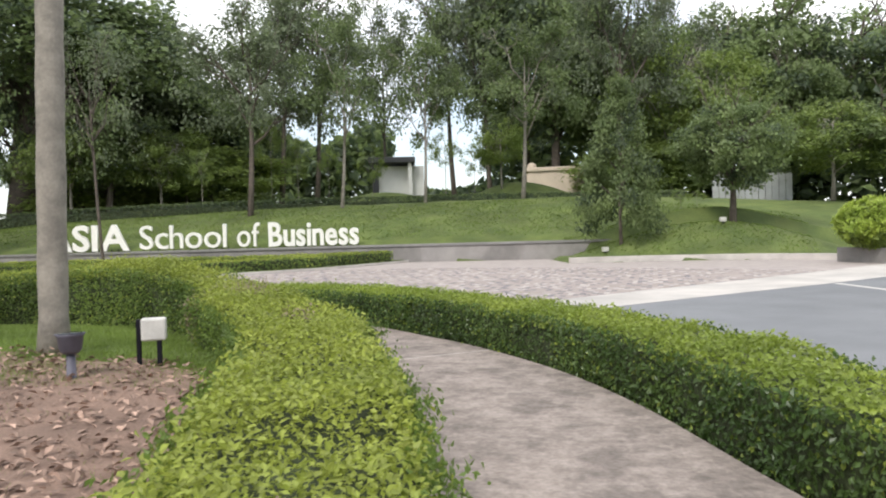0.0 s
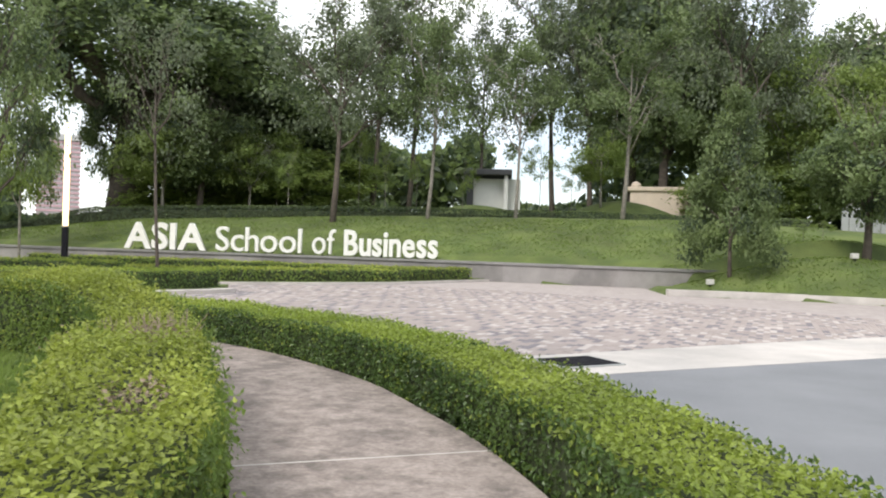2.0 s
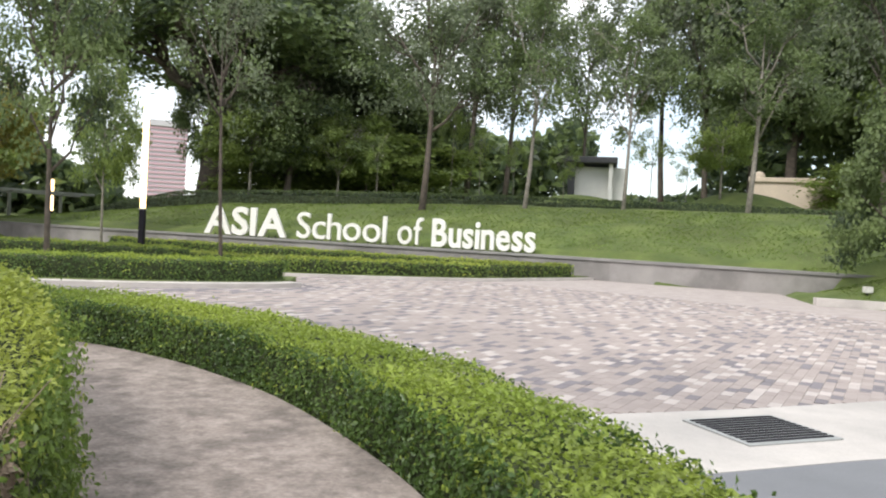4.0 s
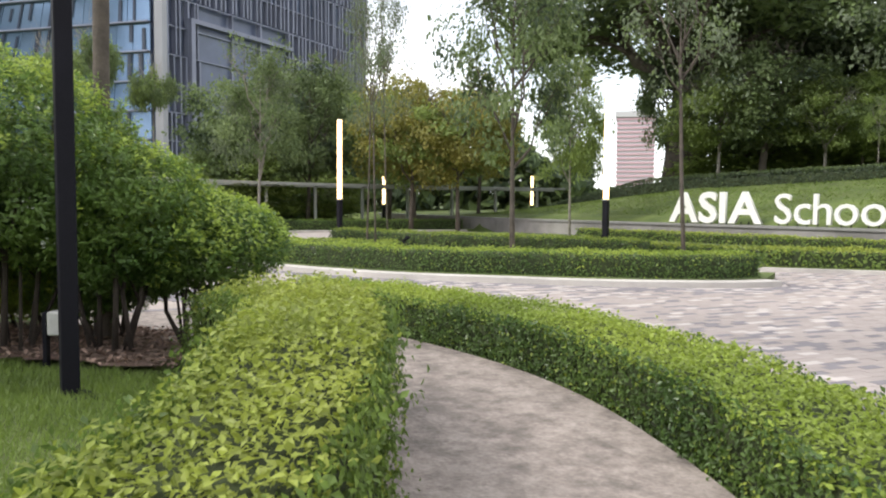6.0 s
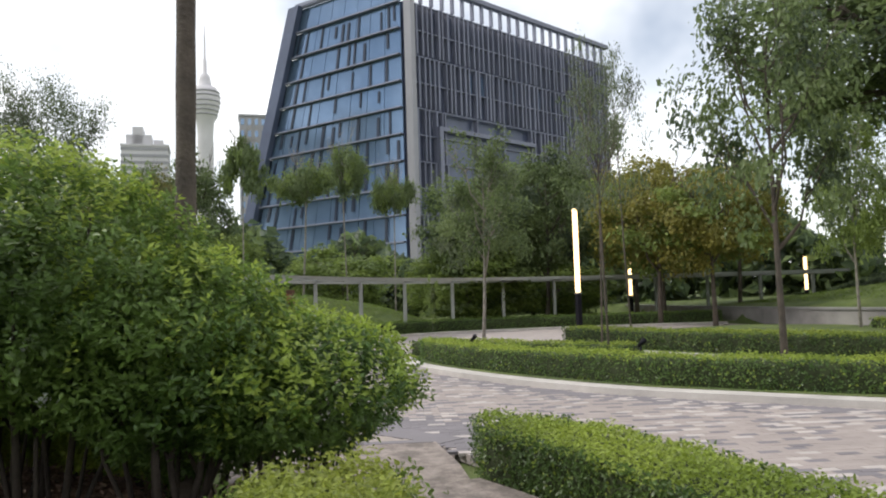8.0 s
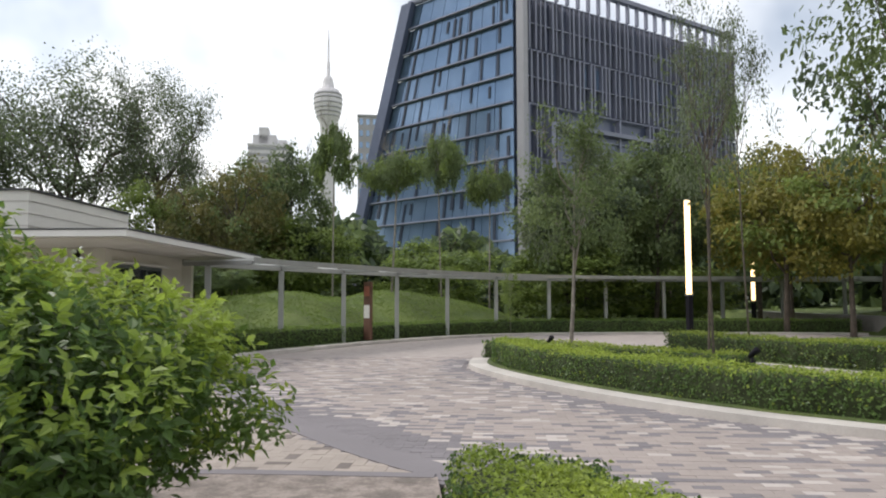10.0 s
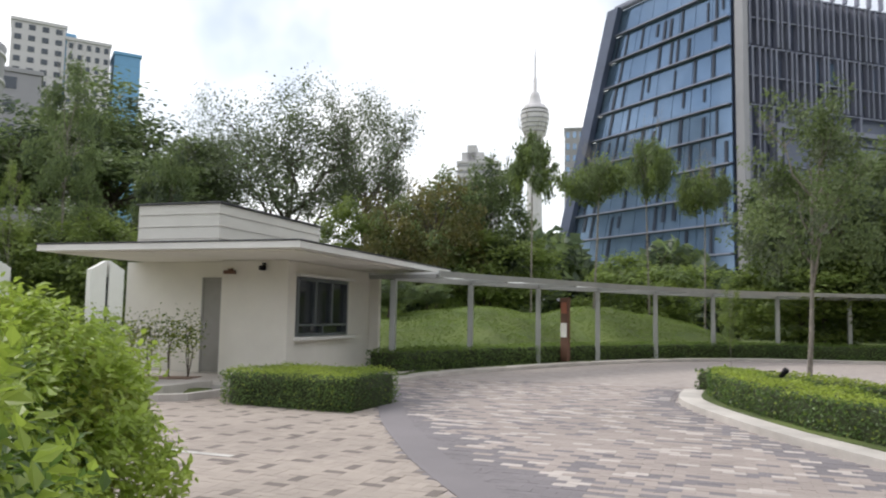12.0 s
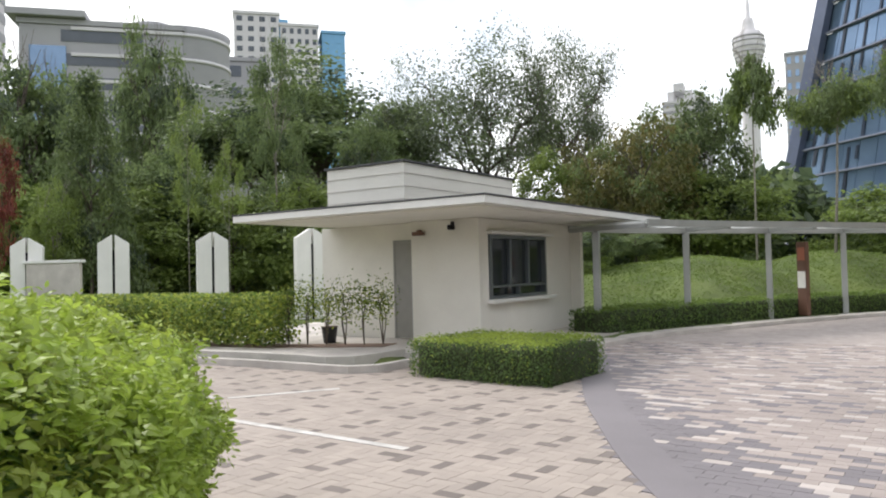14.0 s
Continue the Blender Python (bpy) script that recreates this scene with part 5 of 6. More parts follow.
WOOD_LEFT = [
    ("rain", -30.2, 46.6, 19.4, 25.8),
    ("broad", -27.1, 52.3, 14.5, 10.5),
    ("broad", -22.9, 54.5, 12.8, 10.1),
    ("broad", -19.1, 53.9, 12.7, 8.5),
    ("light", -20.2, 48.3, 8.4, 5.2),
    ("broad", -23.2, 43.8, 10.3, 7.3),
    ("light", -20.1, 44.4, 7.6, 5.0),
    ("light", -24.3, 41.9, 8.3, 5.8),
]
RIGHT = [
    ("cone", 5.3, 31.0, 7.2, 3.9),
    ("broad", 9.9, 32.0, 6.7, 4.7),
    ("sapling", 8.9, 36.5, 3.0, 1.0),
    ("sapling", 9.6, 36.4, 2.8, 1.0),
]
ISLAND = [
    ("tallgreen", -15.0, 20.4, 7.8, 4.1),
    ("wispy", -11.3, 22.4, 7.0, 4.0),
    ("wispy", -17.4, 17.8, 5.8, 2.1),
    ("slim", -23.9, 17.0, 6.0, 3.6),
    ("sapling", -22.5, 15.1, 2.2, 0.5),
    ("wispy", -20.3, 19.1, 7.4, 2.2),
]
WEST = [
    ("round", -40.5, 22.6, 9.0, 7.2),
    ("round", -41.2, 26.5, 9.6, 6.8),
    ("yellow", -34.9, 29.8, 8.0, 6.5),
    ("yellow", -31.9, 30.8, 7.3, 5.9),
    ("light", -24.6, 31.7, 7.9, 3.3),
    ("yellow", -41.8, 32.5, 9.7, 6.8),
    ("round", -48.2, 28.5, 11.4, 6.4),
    ("round", -50.9, 32.4, 11.2, 6.2),
    ("palmate", -41.3, 10.1, 10.2, 2.6),
    ("umbrella", -39.3, 12.9, 8.4, 3.2),
    ("umbrella", -45.1, 15.9, 10.3, 2.8),
    ("umbrella", -40.8, 17.8, 8.2, 2.5),
    ("brown", -46.8, 4.9, 9.5, 5.5),
    ("round", -51.1, 7.1, 10.7, 5.7),
    ("brown", -48.3, 2.0, 8.3, 4.8),
    ("wispy", -26.9, 23.7, 9.7, 2.6),
    ("yellow", -36.5, 35.6, 9.2, 5.4),
    ("yellow", -37.0, 31.4, 8.7, 5.2),
]
SOUTHWEST = [
    ("feather", -56.1, -7.9, 17.7, 13.3),
    ("feather", -56.0, -2.0, 17.7, 7.4),
    ("feather", -55.5, -14.0, 16.6, 5.4),
    ("rain", -55.1, -22.2, 17.1, 23.3),
    ("broad", -51.8, -35.0, 21.5, 6.9),
    ("cone", -30.7, -16.4, 10.4, 5.0),
    ("layered", -39.4, -13.1, 13.8, 4.0),
    ("round", -45.6, -11.1, 10.8, 4.1),
    ("sapling", -31.5, -11.5, 9.2, 1.8),
    ("sapling", -31.9, -9.7, 7.3, 1.5),
    ("broad", -34.3, -26.1, 13.8, 7.1),
    ("red", -24.8, -14.5, 7.2, 2.2),
    ("broad", -37.6, -28.7, 13.9, 5.8),
    ("round", -36.9, -18.8, 8.4, 4.9),
    ("round", -42.5, -14.0, 8.0, 5.3),
    ("brown", -52.5, 0.5, 9.2, 5.7),
    ("round", -51.3, 4.8, 10.2, 5.8),
    ("light", -28.3, -15.7, 5.5, 2.4),
]
UNDER = [
    ("bush", -49.5, -1.2, 8.4, 5.3),
    ("round", -33.6, 5.1, 3.0, 2.4),
    ("round", -35.8, 6.2, 2.9, 2.0),
    ("bush", -30.4, -21.6, 7.0, 8.0),
    ("bush", -35.4, -18.9, 6.4, 8.3),
    ("bush", -39.4, -16.3, 7.2, 7.8),
    ("bush", -40.4, -11.7, 6.3, 6.2),
    ("bush", -45.7, 29.2, 3.8, 8.2),
    ("bush", -49.7, 23.7, 4.9, 7.8),
    ("bush", -51.1, 16.2, 5.5, 7.8),
    ("bush", -49.1, 7.2, 6.5, 8.2),
    ("bush", -40.8, 3.0, 3.1, 2.4),
    ("bush", -40.8, 21.8, 4.4, 7.2),
    ("bush", -25.4, 47.3, 7.0, 10.4),
    ("bush", -19.1, 50.5, 7.5, 10.4),
    ("bush", 9.5, 52.0, 7.4, 6.5),
    ("bush", 10.1, 54.9, 7.1, 10.5),
    ("bush", -26.1, 51.5, 6.3, 11.4),
    ("broad", -30.6, 46.2, 12.5, 4.6),
]
for n_grove, grove in enumerate((WOOD_BACK, ROW_FRONT, WOOD_LEFT, RIGHT, ISLAND, WEST, SOUTHWEST, UNDER)):
    plant(grove, 40 + n_grove)

# the trunk of a tall palm in the bed, and the leaning trunk behind the shrubs
for x, y, top, r0, lean, lab in ((-2.85, 6.72, 9.0, 0.115, (0.25, 0.1), "straight grey palm trunk with ring marks"), (-7.75, 9.55, 9.0, 0.075, (0.25, 0.1), "slender brown palm trunk behind the shrubs")):
    root = thing("palm", (x, y, float(rise(x, y)) - 0.05), 0, lab, "tree")
    pts = [(lean[0] * (k / 24) ** 1.3, lean[1] * (k / 24) ** 1.3, top * k / 24) for k in range(25)]
    rad = [r0 * (1.25 if k == 0 else 1.0 + 0.03 * (-1) ** k) * (1 - 0.012 * k) for k in range(25)]
    part("trunk", tubes("trunk", [(pts, rad)], M_PALEBARK if x > -5 else M_BARK, 14), None, root)
    r = np.random.default_rng(3)
    c = np.array(pts[-1])
    fr = []
    for k in range(14):
        a, t = 2 * math.pi * k / 14, np.linspace(0, 1, 60)
        q = c + np.stack([np.cos(a) * t * 2.0, np.sin(a) * t * 2.0, 0.9 * t - 1.9 * t * t], 1)
        fr.append(np.repeat(q, 3, 0) + r.normal(0, 0.1, (180, 3)))
    fr = np.vstack(fr)
    tagged(part("fronds", leaves("fronds", fr, fr * 0 + (0, 0, 1), 0.4, L_TREE, r, 0.5, 0.16), None, root), kind="stuff")

# the far wood that closes the view all round
RW = np.random.default_rng(77)
at = []
for cx, cy, r0, a0, a1, h0 in ((-8, 14, 66, 20, 84, 14), (-8, 14, 68, 84, 93, 3.5), (-8, 14, 66, 93, 119, 9), (-8, 14, 66, 119, 133, 2.0), (-8, 14, 62, 133, 200, 9), (-8, 14, 64, 196, 262, 9), (-8, 14, 60, 262, 380, 12)):
    n = int((a1 - a0) * 230)
    a, d = np.radians(RW.uniform(a0, a1, n)), r0 + RW.normal(0, 3.0, n)
    hh = np.array([h0 * (0.75 + 0.55 * noise.noise((t * 9, 0.3, h0))) for t in a])
    z = hh * RW.uniform(0, 1, n) ** 0.7
    at.append(np.stack([cx + d * np.cos(a), cy + d * np.sin(a), z + rise(cx + d * np.cos(a), cy + d * np.sin(a)) - 0.4], 1))
at = np.vstack(at)
tagged(new("woodland", leaves("woodland", at, at * 0 + (0, 0, 0.6), 1.15, [L_DARK, L_TREE], RW, 0.8, 0.6, RW.integers(0, 2, len(at)))), "dense green woodland closing the view", "woodland", kind="stuff")


# ---- buildings beyond the trees ----
def quad(a, b, c, d, mat, name, parent, thick=0.4, label=""):
    """A flat plate through four corners, with thickness behind it."""
    a, b, c, d = (Vector(p) for p in (a, b, c, d))
    nrm = (b - a).cross(d - a).normalized() * thick
    v = [a, b, c, d, a - nrm, b - nrm, c - nrm, d - nrm]
    f = [(0, 1, 2, 3), (7, 6, 5, 4), (0, 4, 5, 1), (1, 5, 6, 2), (2, 6, 7, 3), (3, 7, 4, 0)]
    return part(name, mesh(name, [tuple(p) for p in v], f, mat), None, parent, label)


tower = thing("office_tower", (0, 0, 0), 0, "blue glass office tower with one sloping edge and grey fins", "office tower")
TC, TR, TL0, TL1 = Vector((-104.0, 33.0, 0)), Vector((-127.0, 76.6, 0)), Vector((-133.0, 9.4, 0)), Vector((-119.5, 20.0, 0))
TOP, BOT = 48.1, 6.0
up = Vector((0, 0, 1))
back0 = TL0 + (TR - TC)
back1 = TL1 + (TR - TC)
body = [TC, TR, back0, TL0, TC + up * (TOP - 3.6), TR + up * (TOP - 3.6), back1 + up * (TOP - 3.6), TL1 + up * (TOP - 3.6)]
part("wall", mesh("wall", [tuple(p) for p in body], [(0, 1, 5, 4), (1, 2, 6, 5), (2, 3, 7, 6), (3, 0, 4, 7), (4, 5, 6, 7)], M_FACADE), None, tower)
out_r = (TR - TC).cross(up).normalized()
out_r = out_r if out_r.dot(Vector((100, -20, 0))) > 0 else -out_r
left_at = lambda z: TL0.lerp(TL1, z / TOP)
out_l = (TL0 - TC).cross(up).normalized()
out_l = out_l if out_l.dot(Vector((60, -60, 0))) > 0 else -out_l
floors = 11
for k in range(floors):
    z0, z1 = BOT + (TOP - BOT) * k / floors, BOT + (TOP - BOT) * (k + 1) / floors
    a0, b0 = TC + up * z0 + out_l * 0.5, left_at(z0) + up * z0 + out_l * 0.5
    cols = 11 if k < 5 else 8
    for c in range(cols):
        s, e = (c + 0.015) / cols, (c + 0.985) / cols
        lo0, lo1 = a0.lerp(b0, s), a0.lerp(b0, e)
        t0, t1 = TC + up * (z1 - 0.22) + out_l * 0.5, left_at(z1) + up * (z1 - 0.22) + out_l * 0.5
        quad(lo0, lo1, t0.lerp(t1, e), t0.lerp(t1, s), M_BLUEGLASS, "pane", tower, 0.2)
    quad(TC + up * (z1 - 0.22) + out_l * 0.8, left_at(z1) + up * (z1 - 0.22) + out_l * 0.8, left_at(z1) + up * z1 + out_l * 0.8, TC + up * z1 + out_l * 0.8, M_FIN, "spandrel", tower, 0.6)
    quad(TC + up * (z1 - 0.16) + out_r * 0.95, TR + up * (z1 - 0.16) + out_r * 0.95, TR + up * z1 + out_r * 0.95, TC + up * z1 + out_r * 0.95, M_FIN, "spandrel", tower, 0.4)
RT = np.random.default_rng(5)
for k in range(10):
    z0, z1 = BOT + (TOP - BOT) * k / floors, BOT + (TOP - BOT) * (k + 1) / floors
    for c in range(15):
        if RT.uniform() < 0.62:
            f0 = (c + RT.uniform(0.1, 0.6)) / 15
            f1 = f0 + RT.uniform(0.012, 0.022)
            lo, hi = z0 + RT.choice([0.15, 0.15, 1.2]), z1 - RT.choice([0.35, 0.35, 0.9])
            at_l = lambda f, z: TC.lerp(left_at(z), f) + up * z + out_l * 0.79
            quad(at_l(f0, lo), at_l(f1, lo), at_l(f1, hi), at_l(f0, hi), M_SLOT, "pane", tower, 0.05)
COLS = 46
along = (TR - TC).normalized()
for k in range(COLS):
    p = TC.lerp(TR, (k + 0.5) / COLS)
    for seg in range(5):
        if seg <= 2 and 0.12 < k / COLS < 0.52 and k % 6:
            continue
        z0, z1 = BOT + (TOP - 3.6 - BOT) * seg / 5, BOT + (TOP - 3.6 - BOT) * (seg + 1) / 5 - 0.25
        q = p + along * RT.uniform(-0.35, 0.35)
        d = along * RT.uniform(0.08, 0.16)
        quad(q - d + up * z0 + out_r * 1.1, q + d + up * z0 + out_r * 1.1, q + d + up * z1 + out_r * 1.1, q - d + up * z1 + out_r * 1.1, M_FIN, "fin", tower, 0.8)
    if k % 2 == 0:
        quad(p - along * 0.2 + up * (TOP - 3.6) + out_r, p + along * 0.2 + up * (TOP - 3.6) + out_r, p + along * 0.2 + up * (TOP - 0.7) + out_r, p - along * 0.2 + up * (TOP - 0.7) + out_r, M_FIN, "post", tower, 0.5)
def front_at(f, z, proud):
    return TC.lerp(TR, f) + up * z + out_r * proud


quad(front_at(0.1, 26.0, 1.7), front_at(0.54, 26.0, 1.7), front_at(0.54, 26.6, 1.7), front_at(0.1, 26.6, 1.7), M_FIN, "beam", tower, 1.0)
quad(front_at(0.1, 8.0, 1.7), front_at(0.115, 8.0, 1.7), front_at(0.115, 25.99, 1.7), front_at(0.1, 25.99, 1.7), M_FIN, "beam", tower, 1.0)
quad(front_at(0.14, 8.0, 0.62), front_at(0.52, 8.0, 0.62), front_at(0.52, 25.8, 0.62), front_at(0.14, 25.8, 0.62), M_FACADE, "recessed_wall", tower, 0.1)
for f in range(28):
    k, row_no = f % 14, f // 14
    s = TC.lerp(TR, (k + 0.25 + 0.1 * RT.uniform()) / 14)
    z = BOT + (TOP - BOT) * (row_no * 5 + 2) / floors
    d = (TR - TC).normalized()
    quad(s + up * z + out_r * 0.45, s + d * 1.3 + up * z + out_r * 0.45, s + d * 1.3 + up * (z + 3.2) + out_r * 0.45, s + up * (z + 3.2) + out_r * 0.45, M_BLUEGLASS, "pane", tower, 0.2)
quad(TC + up * (TOP - 0.7) + out_r * 1.3, TR + up * (TOP - 0.7) + out_r * 1.3, TR + up * TOP + out_r * 1.3, TC + up * TOP + out_r * 1.3, M_FIN, "parapet", tower, 1.0)
quad(TC + up * BOT + out_l + out_r, TC + up * BOT + out_l + out_r - out_l.cross(up) * 1.2, TC + up * TOP + out_l + out_r - out_l.cross(up) * 1.2, TC + up * TOP + out_l + out_r, M_EDGE, "corner_trim", tower, 1.0)
quad(left_at(0) - (TL0 - TC).normalized() * 1.3 + out_l, left_at(0) + (TL0 - TC).normalized() + out_l, left_at(TOP) + (TL0 - TC).normalized() + up * TOP + out_l, left_at(TOP) - (TL0 - TC).normalized() * 1.3 + up * TOP + out_l, M_FACADE, "edge_trim", tower, 1.0)
quad(TC + up * TOP + out_l * 0.7, TL1 + up * TOP + out_l * 0.7, TL1 + up * (TOP + 0.5) + out_l * 0.7, TC + up * (TOP + 0.5) + out_l * 0.7, M_FIN, "parapet", tower, 0.8)
for k in range(7):
    p = TC.lerp(TL0, (k + 0.5) / 7)
    part("column", block((p.x - 0.4, p.y - 0.4, 0.0), (p.x + 0.4, p.y + 0.4, BOT), 0.05), M_EDGE, tower)

mast = thing("telecom_tower", (-904.5, -27.0, 0), 0, "distant telecommunications tower with a ringed pod", "tower")
prof = [(0, 14), (120, 9.5), (200, 9), (217, 10), (222, 13), (238, 17), (243, 17.5), (252, 16), (258, 13), (259, 8), (268, 6.5), (274, 5), (275, 2.5), (292, 2.2), (293, 1.3), (318, 1.0), (334, 0.4)]
part("shaft", tubes("shaft", [([(0, 0, z) for z, _ in prof], [r for _, r in prof])], M_TOWERWHITE, 24), None, mast)
for z, rr in ((224, 14.2), (229, 15.4), (234, 16.6), (239.5, 17.6), (246, 17.6), (251, 16.8)):
    part("ring", tubes("ring", [([(0, 0, z), (0, 0, z + 1.8)], [rr, rr])], M_TOWERGREY, 24), None, mast)


def tall_block(x, y, w, d, z1, turn, floors, cols, label, mat, win=None, name="apartment_building", z0=0.0, band=False):
    """A far building with real storeys: walls, and a recessed-looking dark window for each bay."""
    root = thing(name, (x, y, z0), turn, label, "building")
    part("wall", block((-w / 2, -d / 2, 0), (w / 2, d / 2, z1), 0.2), mat, root)
    part("roof", block((-w / 2 - 0.4, -d / 2 - 0.4, z1 + 0.01), (w / 2 + 0.4, d / 2 + 0.4, z1 + 1.2), 0.1), mat, root)
    fh = z1 / floors
    for k in range(floors):
        if band:
            part("window_band", block((-w / 2 - 0.15, -d / 2 - 0.2, k * fh + fh * 0.4), (w / 2 + 0.15, d / 2, k * fh + fh * 0.85), 0.0), win or M_WINDOW, root)
            continue
        for c in range(cols):
            cw = w / cols
            part("window", block((-w / 2 + c * cw + cw * 0.25, -d / 2 - 0.12, k * fh + fh * 0.3), (-w / 2 + c * cw + cw * 0.75, -d / 2 + 0.5, k * fh + fh * 0.8), 0.0), win or M_WINDOW, root)
    return root


stepped = tall_block(-402.5, -35.3, 22, 18, 82, 92, 24, 5, "white stepped apartment tower in the distance", M_TOWERWHITE, M_TOWERGREY, band=True)
for x0, x1, z1 in ((-9.0, 3.0, 88.5), (-6.0, -1.0, 92.5), (4.0, 8.5, 86.0)):
    part("penthouse", block((x0, -6.0, 83.2), (x1, 6.0, z1), 0.1), M_TOWERWHITE, stepped)
tall_block(-405.3, 17.5, 14, 14, 100, 90, 16, 4, "pale blue glass tower in the distance", M_TOWERGREY, M_BLUEGLASS)
tall_block(-99.6, 121.8, 6.8, 8, 18.2, 41, 22, 1, "pink and white banded apartment block", M_TOWERWHITE, M_PINK, band=True)
civ = tall_block(-126.0, -125.5, 32, 20, 54.5, 130.0, 11, 1, "grey concrete civic building with rounded roof drums", M_TOWERGREY, M_WINDOW, name="civic_building", band=False)
for k in range(6):
    part("ledge", block((-6, -10.5, 26 + k * 5.5), (16.3, -9.9, 26.7 + k * 5.5), 0.0), M_TOWERWHITE, civ)
part("glazing", block((-14, -10.3, 34), (-7, -9.8, 50), 0.0), M_BLUEGLASS, civ)
part("drum", tubes("drum", [([(9, 0, 55.8), (9, 0, 58.0)], [5, 5])], M_TOWERGREY, 20), None, civ)
part("rounded_end", tubes("rounded_end", [([(16, 0, 0), (16, 0, 54.6), (16, 0, 55.9)], [9.6, 9.6, 9.9])], M_TOWERGREY, 32), None, civ, "rounded grey concrete end bay")
for k in range(6):
    part("ledge", tubes("ledge", [([(16, 0, 26 + k * 5.5), (16, 0, 26.7 + k * 5.5)], [9.9, 9.9])], M_TOWERWHITE, 32), None, civ)
part("roof_slab", block((-18, -12, 55.8), (-3, 6, 57.2), 0.1), M_TOWERGREY, civ)
tall_block(-240.5, -177.5, 17, 15, 101.5, 129.0, 26, 4, "white apartment tower with small windows", M_TOWERWHITE)
tall_block(-250.5, -164.8, 14.5, 15, 97.5, 129.0, 24, 5, "white apartment tower with many windows", M_TOWERWHITE)
tall_block(-246.3, -170.6, 5.0, 14, 99, 129.0, 20, 1, "light blue panelled stair tower", M_TOWERBLUE, M_TOWERBLUE)
tall_block(-258.0, -154.0, 9, 15, 95, 129.0, 18, 2, "light blue panelled apartment wing", M_TOWERBLUE, M_TOWERBLUE)
tall_block(-172.0, -134.6, 22, 12, 61, 129.0, 10, 1, "low grey concrete block", M_TOWERGREY)
tall_block(-114.0, -157.5, 12, 12, 74, 128.0, 16, 1, "pale banded office tower", M_TOWERWHITE, M_TOWERGREY, band=True)

pavilion = thing("pavilion", (-6.9, 62.0, 3.2), 8, "white pavilion with a dark flat canopy", "pavilion")
part("wall", block((-3.0, 0, 0), (0.9, 3.0, 3.6), 0.05), M_FASCIA, pavilion)
part("canopy", block((-3.6, -1.2, 3.8), (0.2, 3.2, 4.25), 0.05), M_FLASH, pavilion)
part("column", block((-3.3, -0.9, 0), (-2.8, -0.4, 3.8), 0.02), M_FLASH, pavilion)
part("column", block((-0.4, -0.9, 0), (-0.1, -0.6, 3.8), 0.02), M_FASCIA, pavilion)
gate = thing("garden_wall", (3.9, 57.0, 3.3), -4, "cream stone garden wall with a moulded coping", "wall")
part("wall", block((-1.6, 0, 0), (3.6, 0.5, 2.3), 0.05), M_CREAM, gate)
part("coping", block((-1.8, -0.15, 2.301), (3.8, 0.65, 2.6), 0.05), M_CREAM, gate)
part("scroll", tubes("scroll", [([(-1.2, -0.1, 2.62), (-1.2, 0.6, 2.62)], [0.35, 0.35])], M_CREAM, 16), None, gate)
shed = thing("shed", (15.0, 45.5, float(rise(15.0, 45.5)) - 0.1), -12, "grey corrugated metal hoarding behind the mound", "hoarding")
for k in range(12):
    part("panel", block((-2.2 + k * 0.36, 0, 0), (-2.2 + k * 0.36 + 0.34, 0.06, 1.75), 0.01), M_STEEL, shed)
slope = thing("stone_slope", (-12.0, 49.6, 2.35), 6, "pale grey paved slope below the trees", "slope")
part("face", slab("face", [(-3.5, -1.5), (4.0, -1.5), (4.0, 1.5), (-3.5, 1.5)], 0.0, 0.5, M_SHEET), None, slope)
shrub(11.9, 24.6, 1.9, 1.0, "yellow green bamboo like shrub beside the road", 1.6, 9, 0.1, [L_FRESH, L_LIGHT, L_YELLOW], low=0.2, bright=-0.6)
shrub(13.2, 23.8, 1.9, 1.1, "yellow green bamboo like shrub beside the road", 1.6, 9, 0.1, [L_FRESH, L_LIGHT, L_YELLOW], low=0.2, bright=-0.6)
side_wall = tagged(new("wall_east"), "low grey concrete planter wall by the road", "wall", kind="structure")
part("panel", strip("panel", np.array([(11.5, 25.6), (12.6, 22.8), (14.2, 19.0), (17.0, 12.0)]), np.array([(11.2, 25.5), (12.3, 22.7), (13.9, 18.9), (16.7, 11.9)]), -0.05, 0.45, M_WALL), None, side_wall)
for x, y in ((9.3, 31.2), (4.6, 30.4)):
    fl = thing("flood_light", (x, y, float(rise(x, y))), 20, "small pale ground flood light at the tree foot", "flood light", "ground flood lights")
    part("body", block((-0.12, -0.08, 0.06), (0.12, 0.08, 0.24), 0.02), M_PLASTIC, fl)
    part("foot", block((-0.03, -0.03, -0.05), (0.03, 0.03, 0.061), 0.0), M_DARKPOST, fl)
for x, y in ((-15.0, 17.2), (-19.2, 15.2)):
    sp = thing("garden_spotlight", (x, y, 0.11), 20, "small black spike spotlight on the island", "spotlight", "island spotlights")
    part("stem", tubes("stem", [([(0, 0, 0), (0, 0, 0.5)], [0.02, 0.02])], M_DARKPOST, 8), None, sp)
    part("head", tubes("head", [([(-0.05, 0, 0.5), (0.1, 0, 0.62)], [0.035, 0.05])], M_DARKPOST, 10), None, sp)

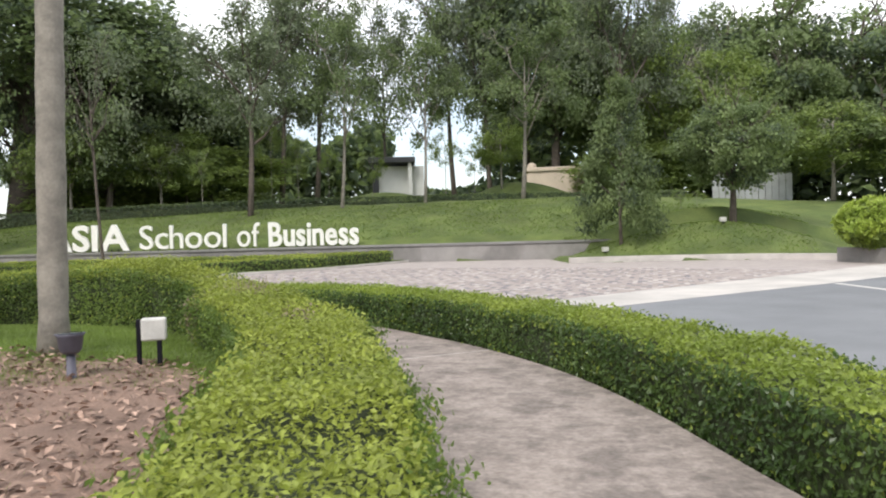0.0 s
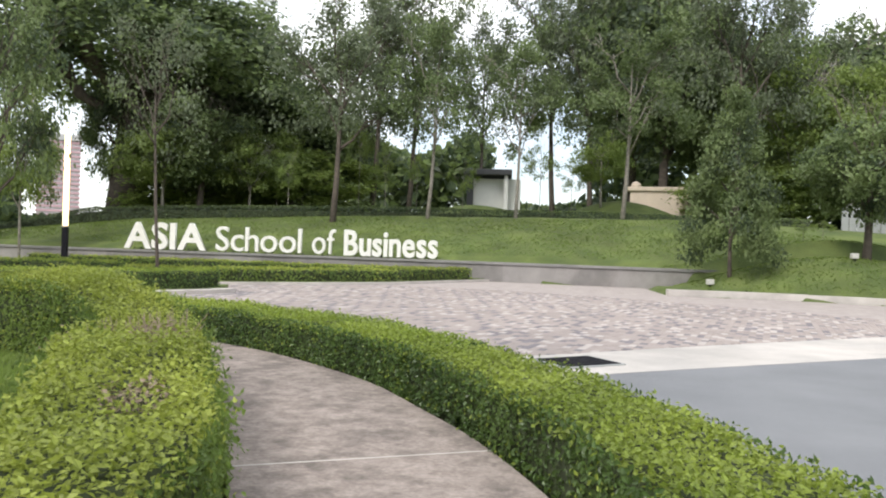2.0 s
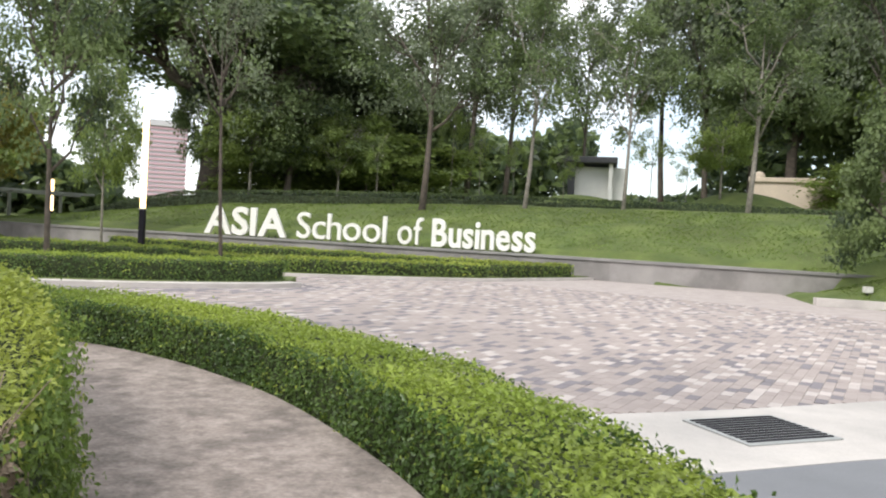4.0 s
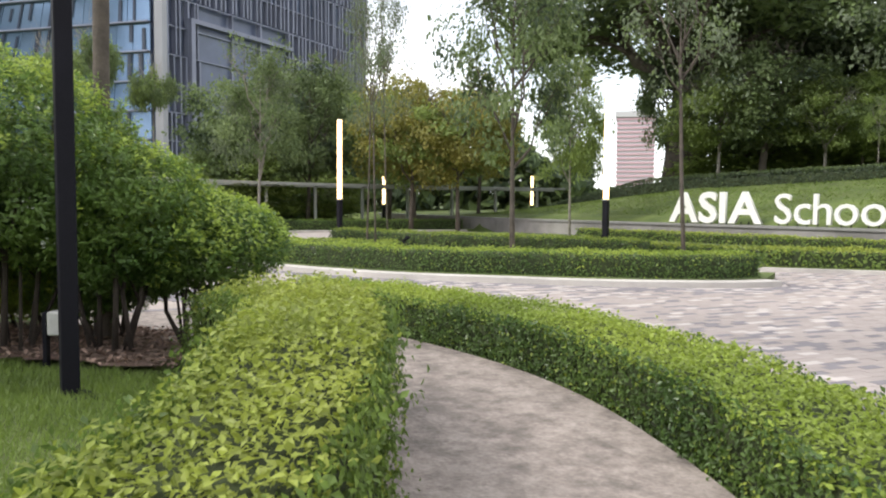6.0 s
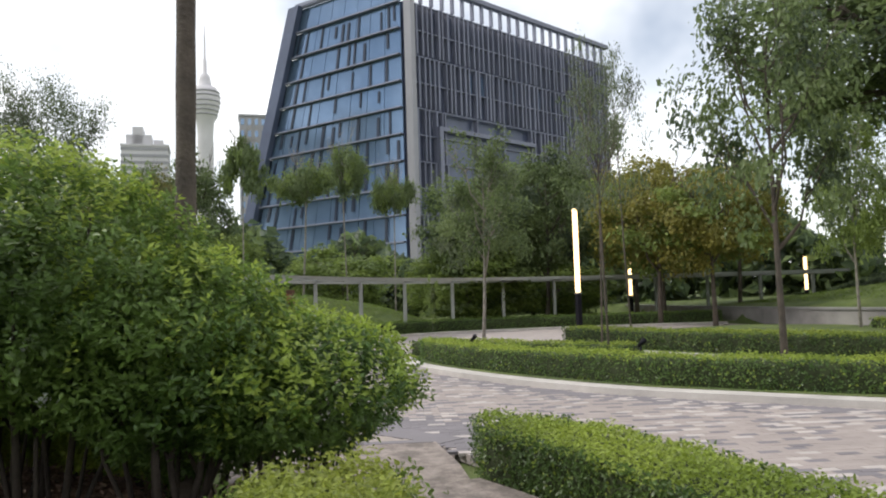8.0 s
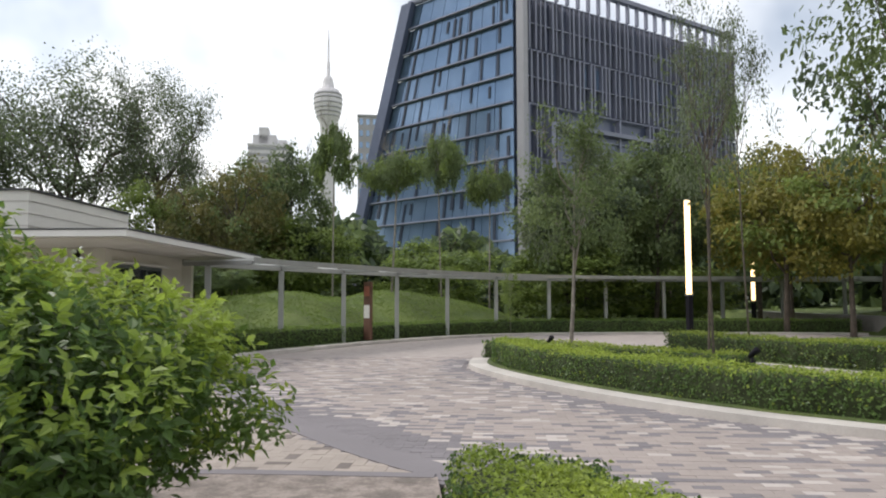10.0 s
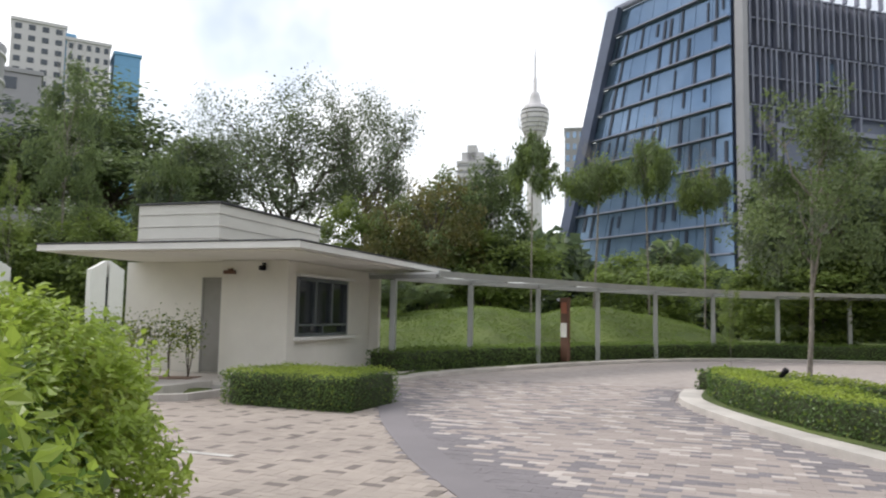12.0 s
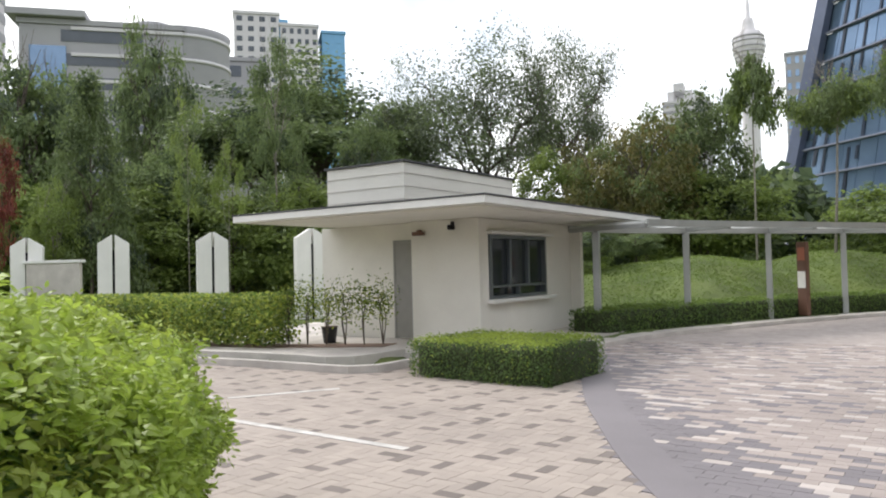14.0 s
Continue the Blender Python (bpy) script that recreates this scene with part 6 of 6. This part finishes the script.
# ---- pavers ----
TURN = radians(79)
ex, ey = np.array((math.cos(TURN), math.sin(TURN))), np.array((-math.sin(TURN), math.cos(TURN)))
LX, LY, GAP = 0.225, 0.1125, 0.0035
tan_poly = [(-21.5, 7.7)] + [tuple(p) for p in TAN_EDGE] + [(-10.9, 10.5), (-11.05, 9.4), (-11.6, 6.0), (-12.2, -9.0), (-18.4, -9.0), (-18.25, 1.5), (-17.95, 5.2), (-19.7, 5.6), (-20.2, 7.2)]
WALKED = resample([(1.0, 0.5), (1.4, 3.5), (0.3, 7.0), (-1.0, 8.7), (-4.3, 11.2), (-6.3, 11.7), (-7.9, 11.5)], 1.0)
rows_n, cols_n = np.meshgrid(np.arange(-330, 330), np.arange(-170, 170), indexing="ij")
cells_x, cells_y = np.meshgrid(np.arange(-340, 340), np.arange(-340, 340), indexing="ij")
lap = (cells_x - cells_y) % 4
flat, upright = lap == 0, lap == 3
# a running bond on the drive, a herringbone in the tan bay: along, across, column, row, turned
bond = np.stack([((cols_n + 0.5 * (rows_n % 2)) * LX).ravel(), (rows_n * LY).ravel(), cols_n.ravel(), rows_n.ravel(), np.zeros(rows_n.size)], 1)
lying = np.stack([(cells_x[flat] + 1.0) * LY, (cells_y[flat] + 0.5) * LY, (cells_x[flat] - cells_y[flat]) // 4, cells_y[flat], np.zeros(flat.sum())], 1)
stood = np.stack([(cells_x[upright] + 0.5) * LY, (cells_y[upright] + 1.0) * LY, (cells_x[upright] - cells_y[upright]) // 4, cells_y[upright], np.ones(upright.sum())], 1)
asph = [*map(tuple, far_line), (40, 14), (40, -12), (3.4, -12), *[tuple(p) for p in offset(PATH_RIGHT, -0.5) if p[1] < 11.0]]


def laid(grid, tan):
    """The pavers of one grid that lie on their own part of the driveway."""
    x, y = -10 + grid[:, 0] * ex[0] + grid[:, 1] * ey[0], 12 + grid[:, 0] * ex[1] + grid[:, 1] * ey[1]
    ok = (np.hypot(x + 6, y - 10) < 27) & inside(PAVED, x, y)
    g = np.column_stack([x, y, grid[:, 2:]])[ok]
    g = g[inside(tan_poly, g[:, 0], g[:, 1]) == tan]
    x, y = g[:, 0], g[:, 1]
    near = gap_to(WALKED, x, y)
    ok = (near < 16) & ~inside(asph, x, y) & ~inside(island, x, y) & ~inside(island2, x, y) & (gap_to(ISLAND_KERB, x, y) > 0.08) & (gap_to(offset(ISLAND_KERB, 0.3), x, y) > 0.3) & (gap_to(offset(PATH_RIGHT, -0.4), x, y) > 0.45)
    return np.column_stack([g, near])[ok]


drive, bay = laid(bond, False), laid(np.vstack([lying, stood]), True)
RB = np.random.default_rng(99)
PX, PY, CI, RI, OI, near = np.vstack([drive, bay]).T
is_tan = np.arange(len(PX)) >= len(drive)
edge = gap_to(TAN_EDGE, PX, PY)
kerb_gap = gap_to(ISLAND_KERB, PX, PY)
dice = RB.uniform(0, 1, len(PX))
solid = np.interp(PX, [-19, -15, -12, -10.5], [0.35, 0.6, 1.0, 1.35])
dark_edge = np.where(edge < solid, 1.0, 0.9 * np.exp(-((edge - solid) / 0.55))) + 0.85 * np.exp(-((kerb_gap / 0.8) ** 2))
spot_bay = np.where(OI == 0, (RI % 3 == 0) & (CI % 3 == (RI // 3) % 3), (RI % 3 == 2) & (CI % 3 == (RI // 3 + 2) % 3))
spot_row = ((CI + 3 * (RI // 2)) % 5 == 0) & (RI % 2 == 0)
mat_i = np.where(is_tan, np.where((spot_bay & (dice < 0.9)) | (dice < 0.01), 1, 0), np.where(dice < np.clip(dark_edge, 0, 0.99), 3, np.where(spot_row & (dice > 0.35), 3, np.where(dice > 0.87, 4, np.where(dice < 0.11, 3, 2)))))
PAVE_MATS = [M_TAN, M_TAN_DARK, M_GREY, M_SLATE, M_PALE]
hx, hy = (LX - GAP) / 2, (LY - GAP) / 2
corner = np.array([(-hx, -hy), (hx, -hy), (hx, hy), (-hx, hy)])
plans = [corner[:, :1] * ex + corner[:, 1:] * ey, corner[:, :1] * ey - corner[:, 1:] * ex]
drop = RB.normal(0, 0.0008, len(PX))
order = np.argsort(near)
first, rest = order[:300], order[300:]
shared = {}
for i in first:
    key = int(mat_i[i]), int(OI[i])
    if key not in shared:
        plan = plans[key[1]]
        v = [(*p, 0.0025) for p in plan * 0.99] + [(*p, 0.0) for p in plan] + [(*p, -0.03) for p in plan]
        f = [(0, 1, 2, 3)] + [(a + s, a + (s + 1) % 4, a - 4 + (s + 1) % 4, a - 4 + s) for a in (4, 8) for s in range(4)]
        shared[key] = mesh("paver", v, f, PAVE_MATS[key[0]])
    ob = part("paver", shared[key], None, road)
    ob.location = (PX[i], PY[i], drop[i])
n = len(rest)
zt = drop[rest] + 0.003
v = np.empty((n, 8, 3))
v[:, :4, :2] = v[:, 4:, :2] = np.stack([PX[rest], PY[rest]], 1)[:, None, :] + np.array(plans)[OI[rest].astype(int)]
v[:, :4, 2], v[:, 4:, 2] = zt[:, None], zt[:, None] - 0.025
face = np.array([(0, 1, 2, 3), (1, 0, 4, 5), (2, 1, 5, 6), (3, 2, 6, 7), (0, 3, 7, 4)])
fs = (np.arange(n)[:, None, None] * 8 + face[None]).reshape(-1, 4)
tagged(part("pavers", mesh("pavers", v.reshape(-1, 3), fs, PAVE_MATS, np.repeat(mat_i[rest], 5)), None, road), kind="stuff")
tagged(new("trim", strip("trim", offset(TAN_EDGE, 0.42), TAN_EDGE, -0.003, 0.0085, M_SLATE)), "smooth dark grey band curving along the tan pavers", "road", kind="structure")
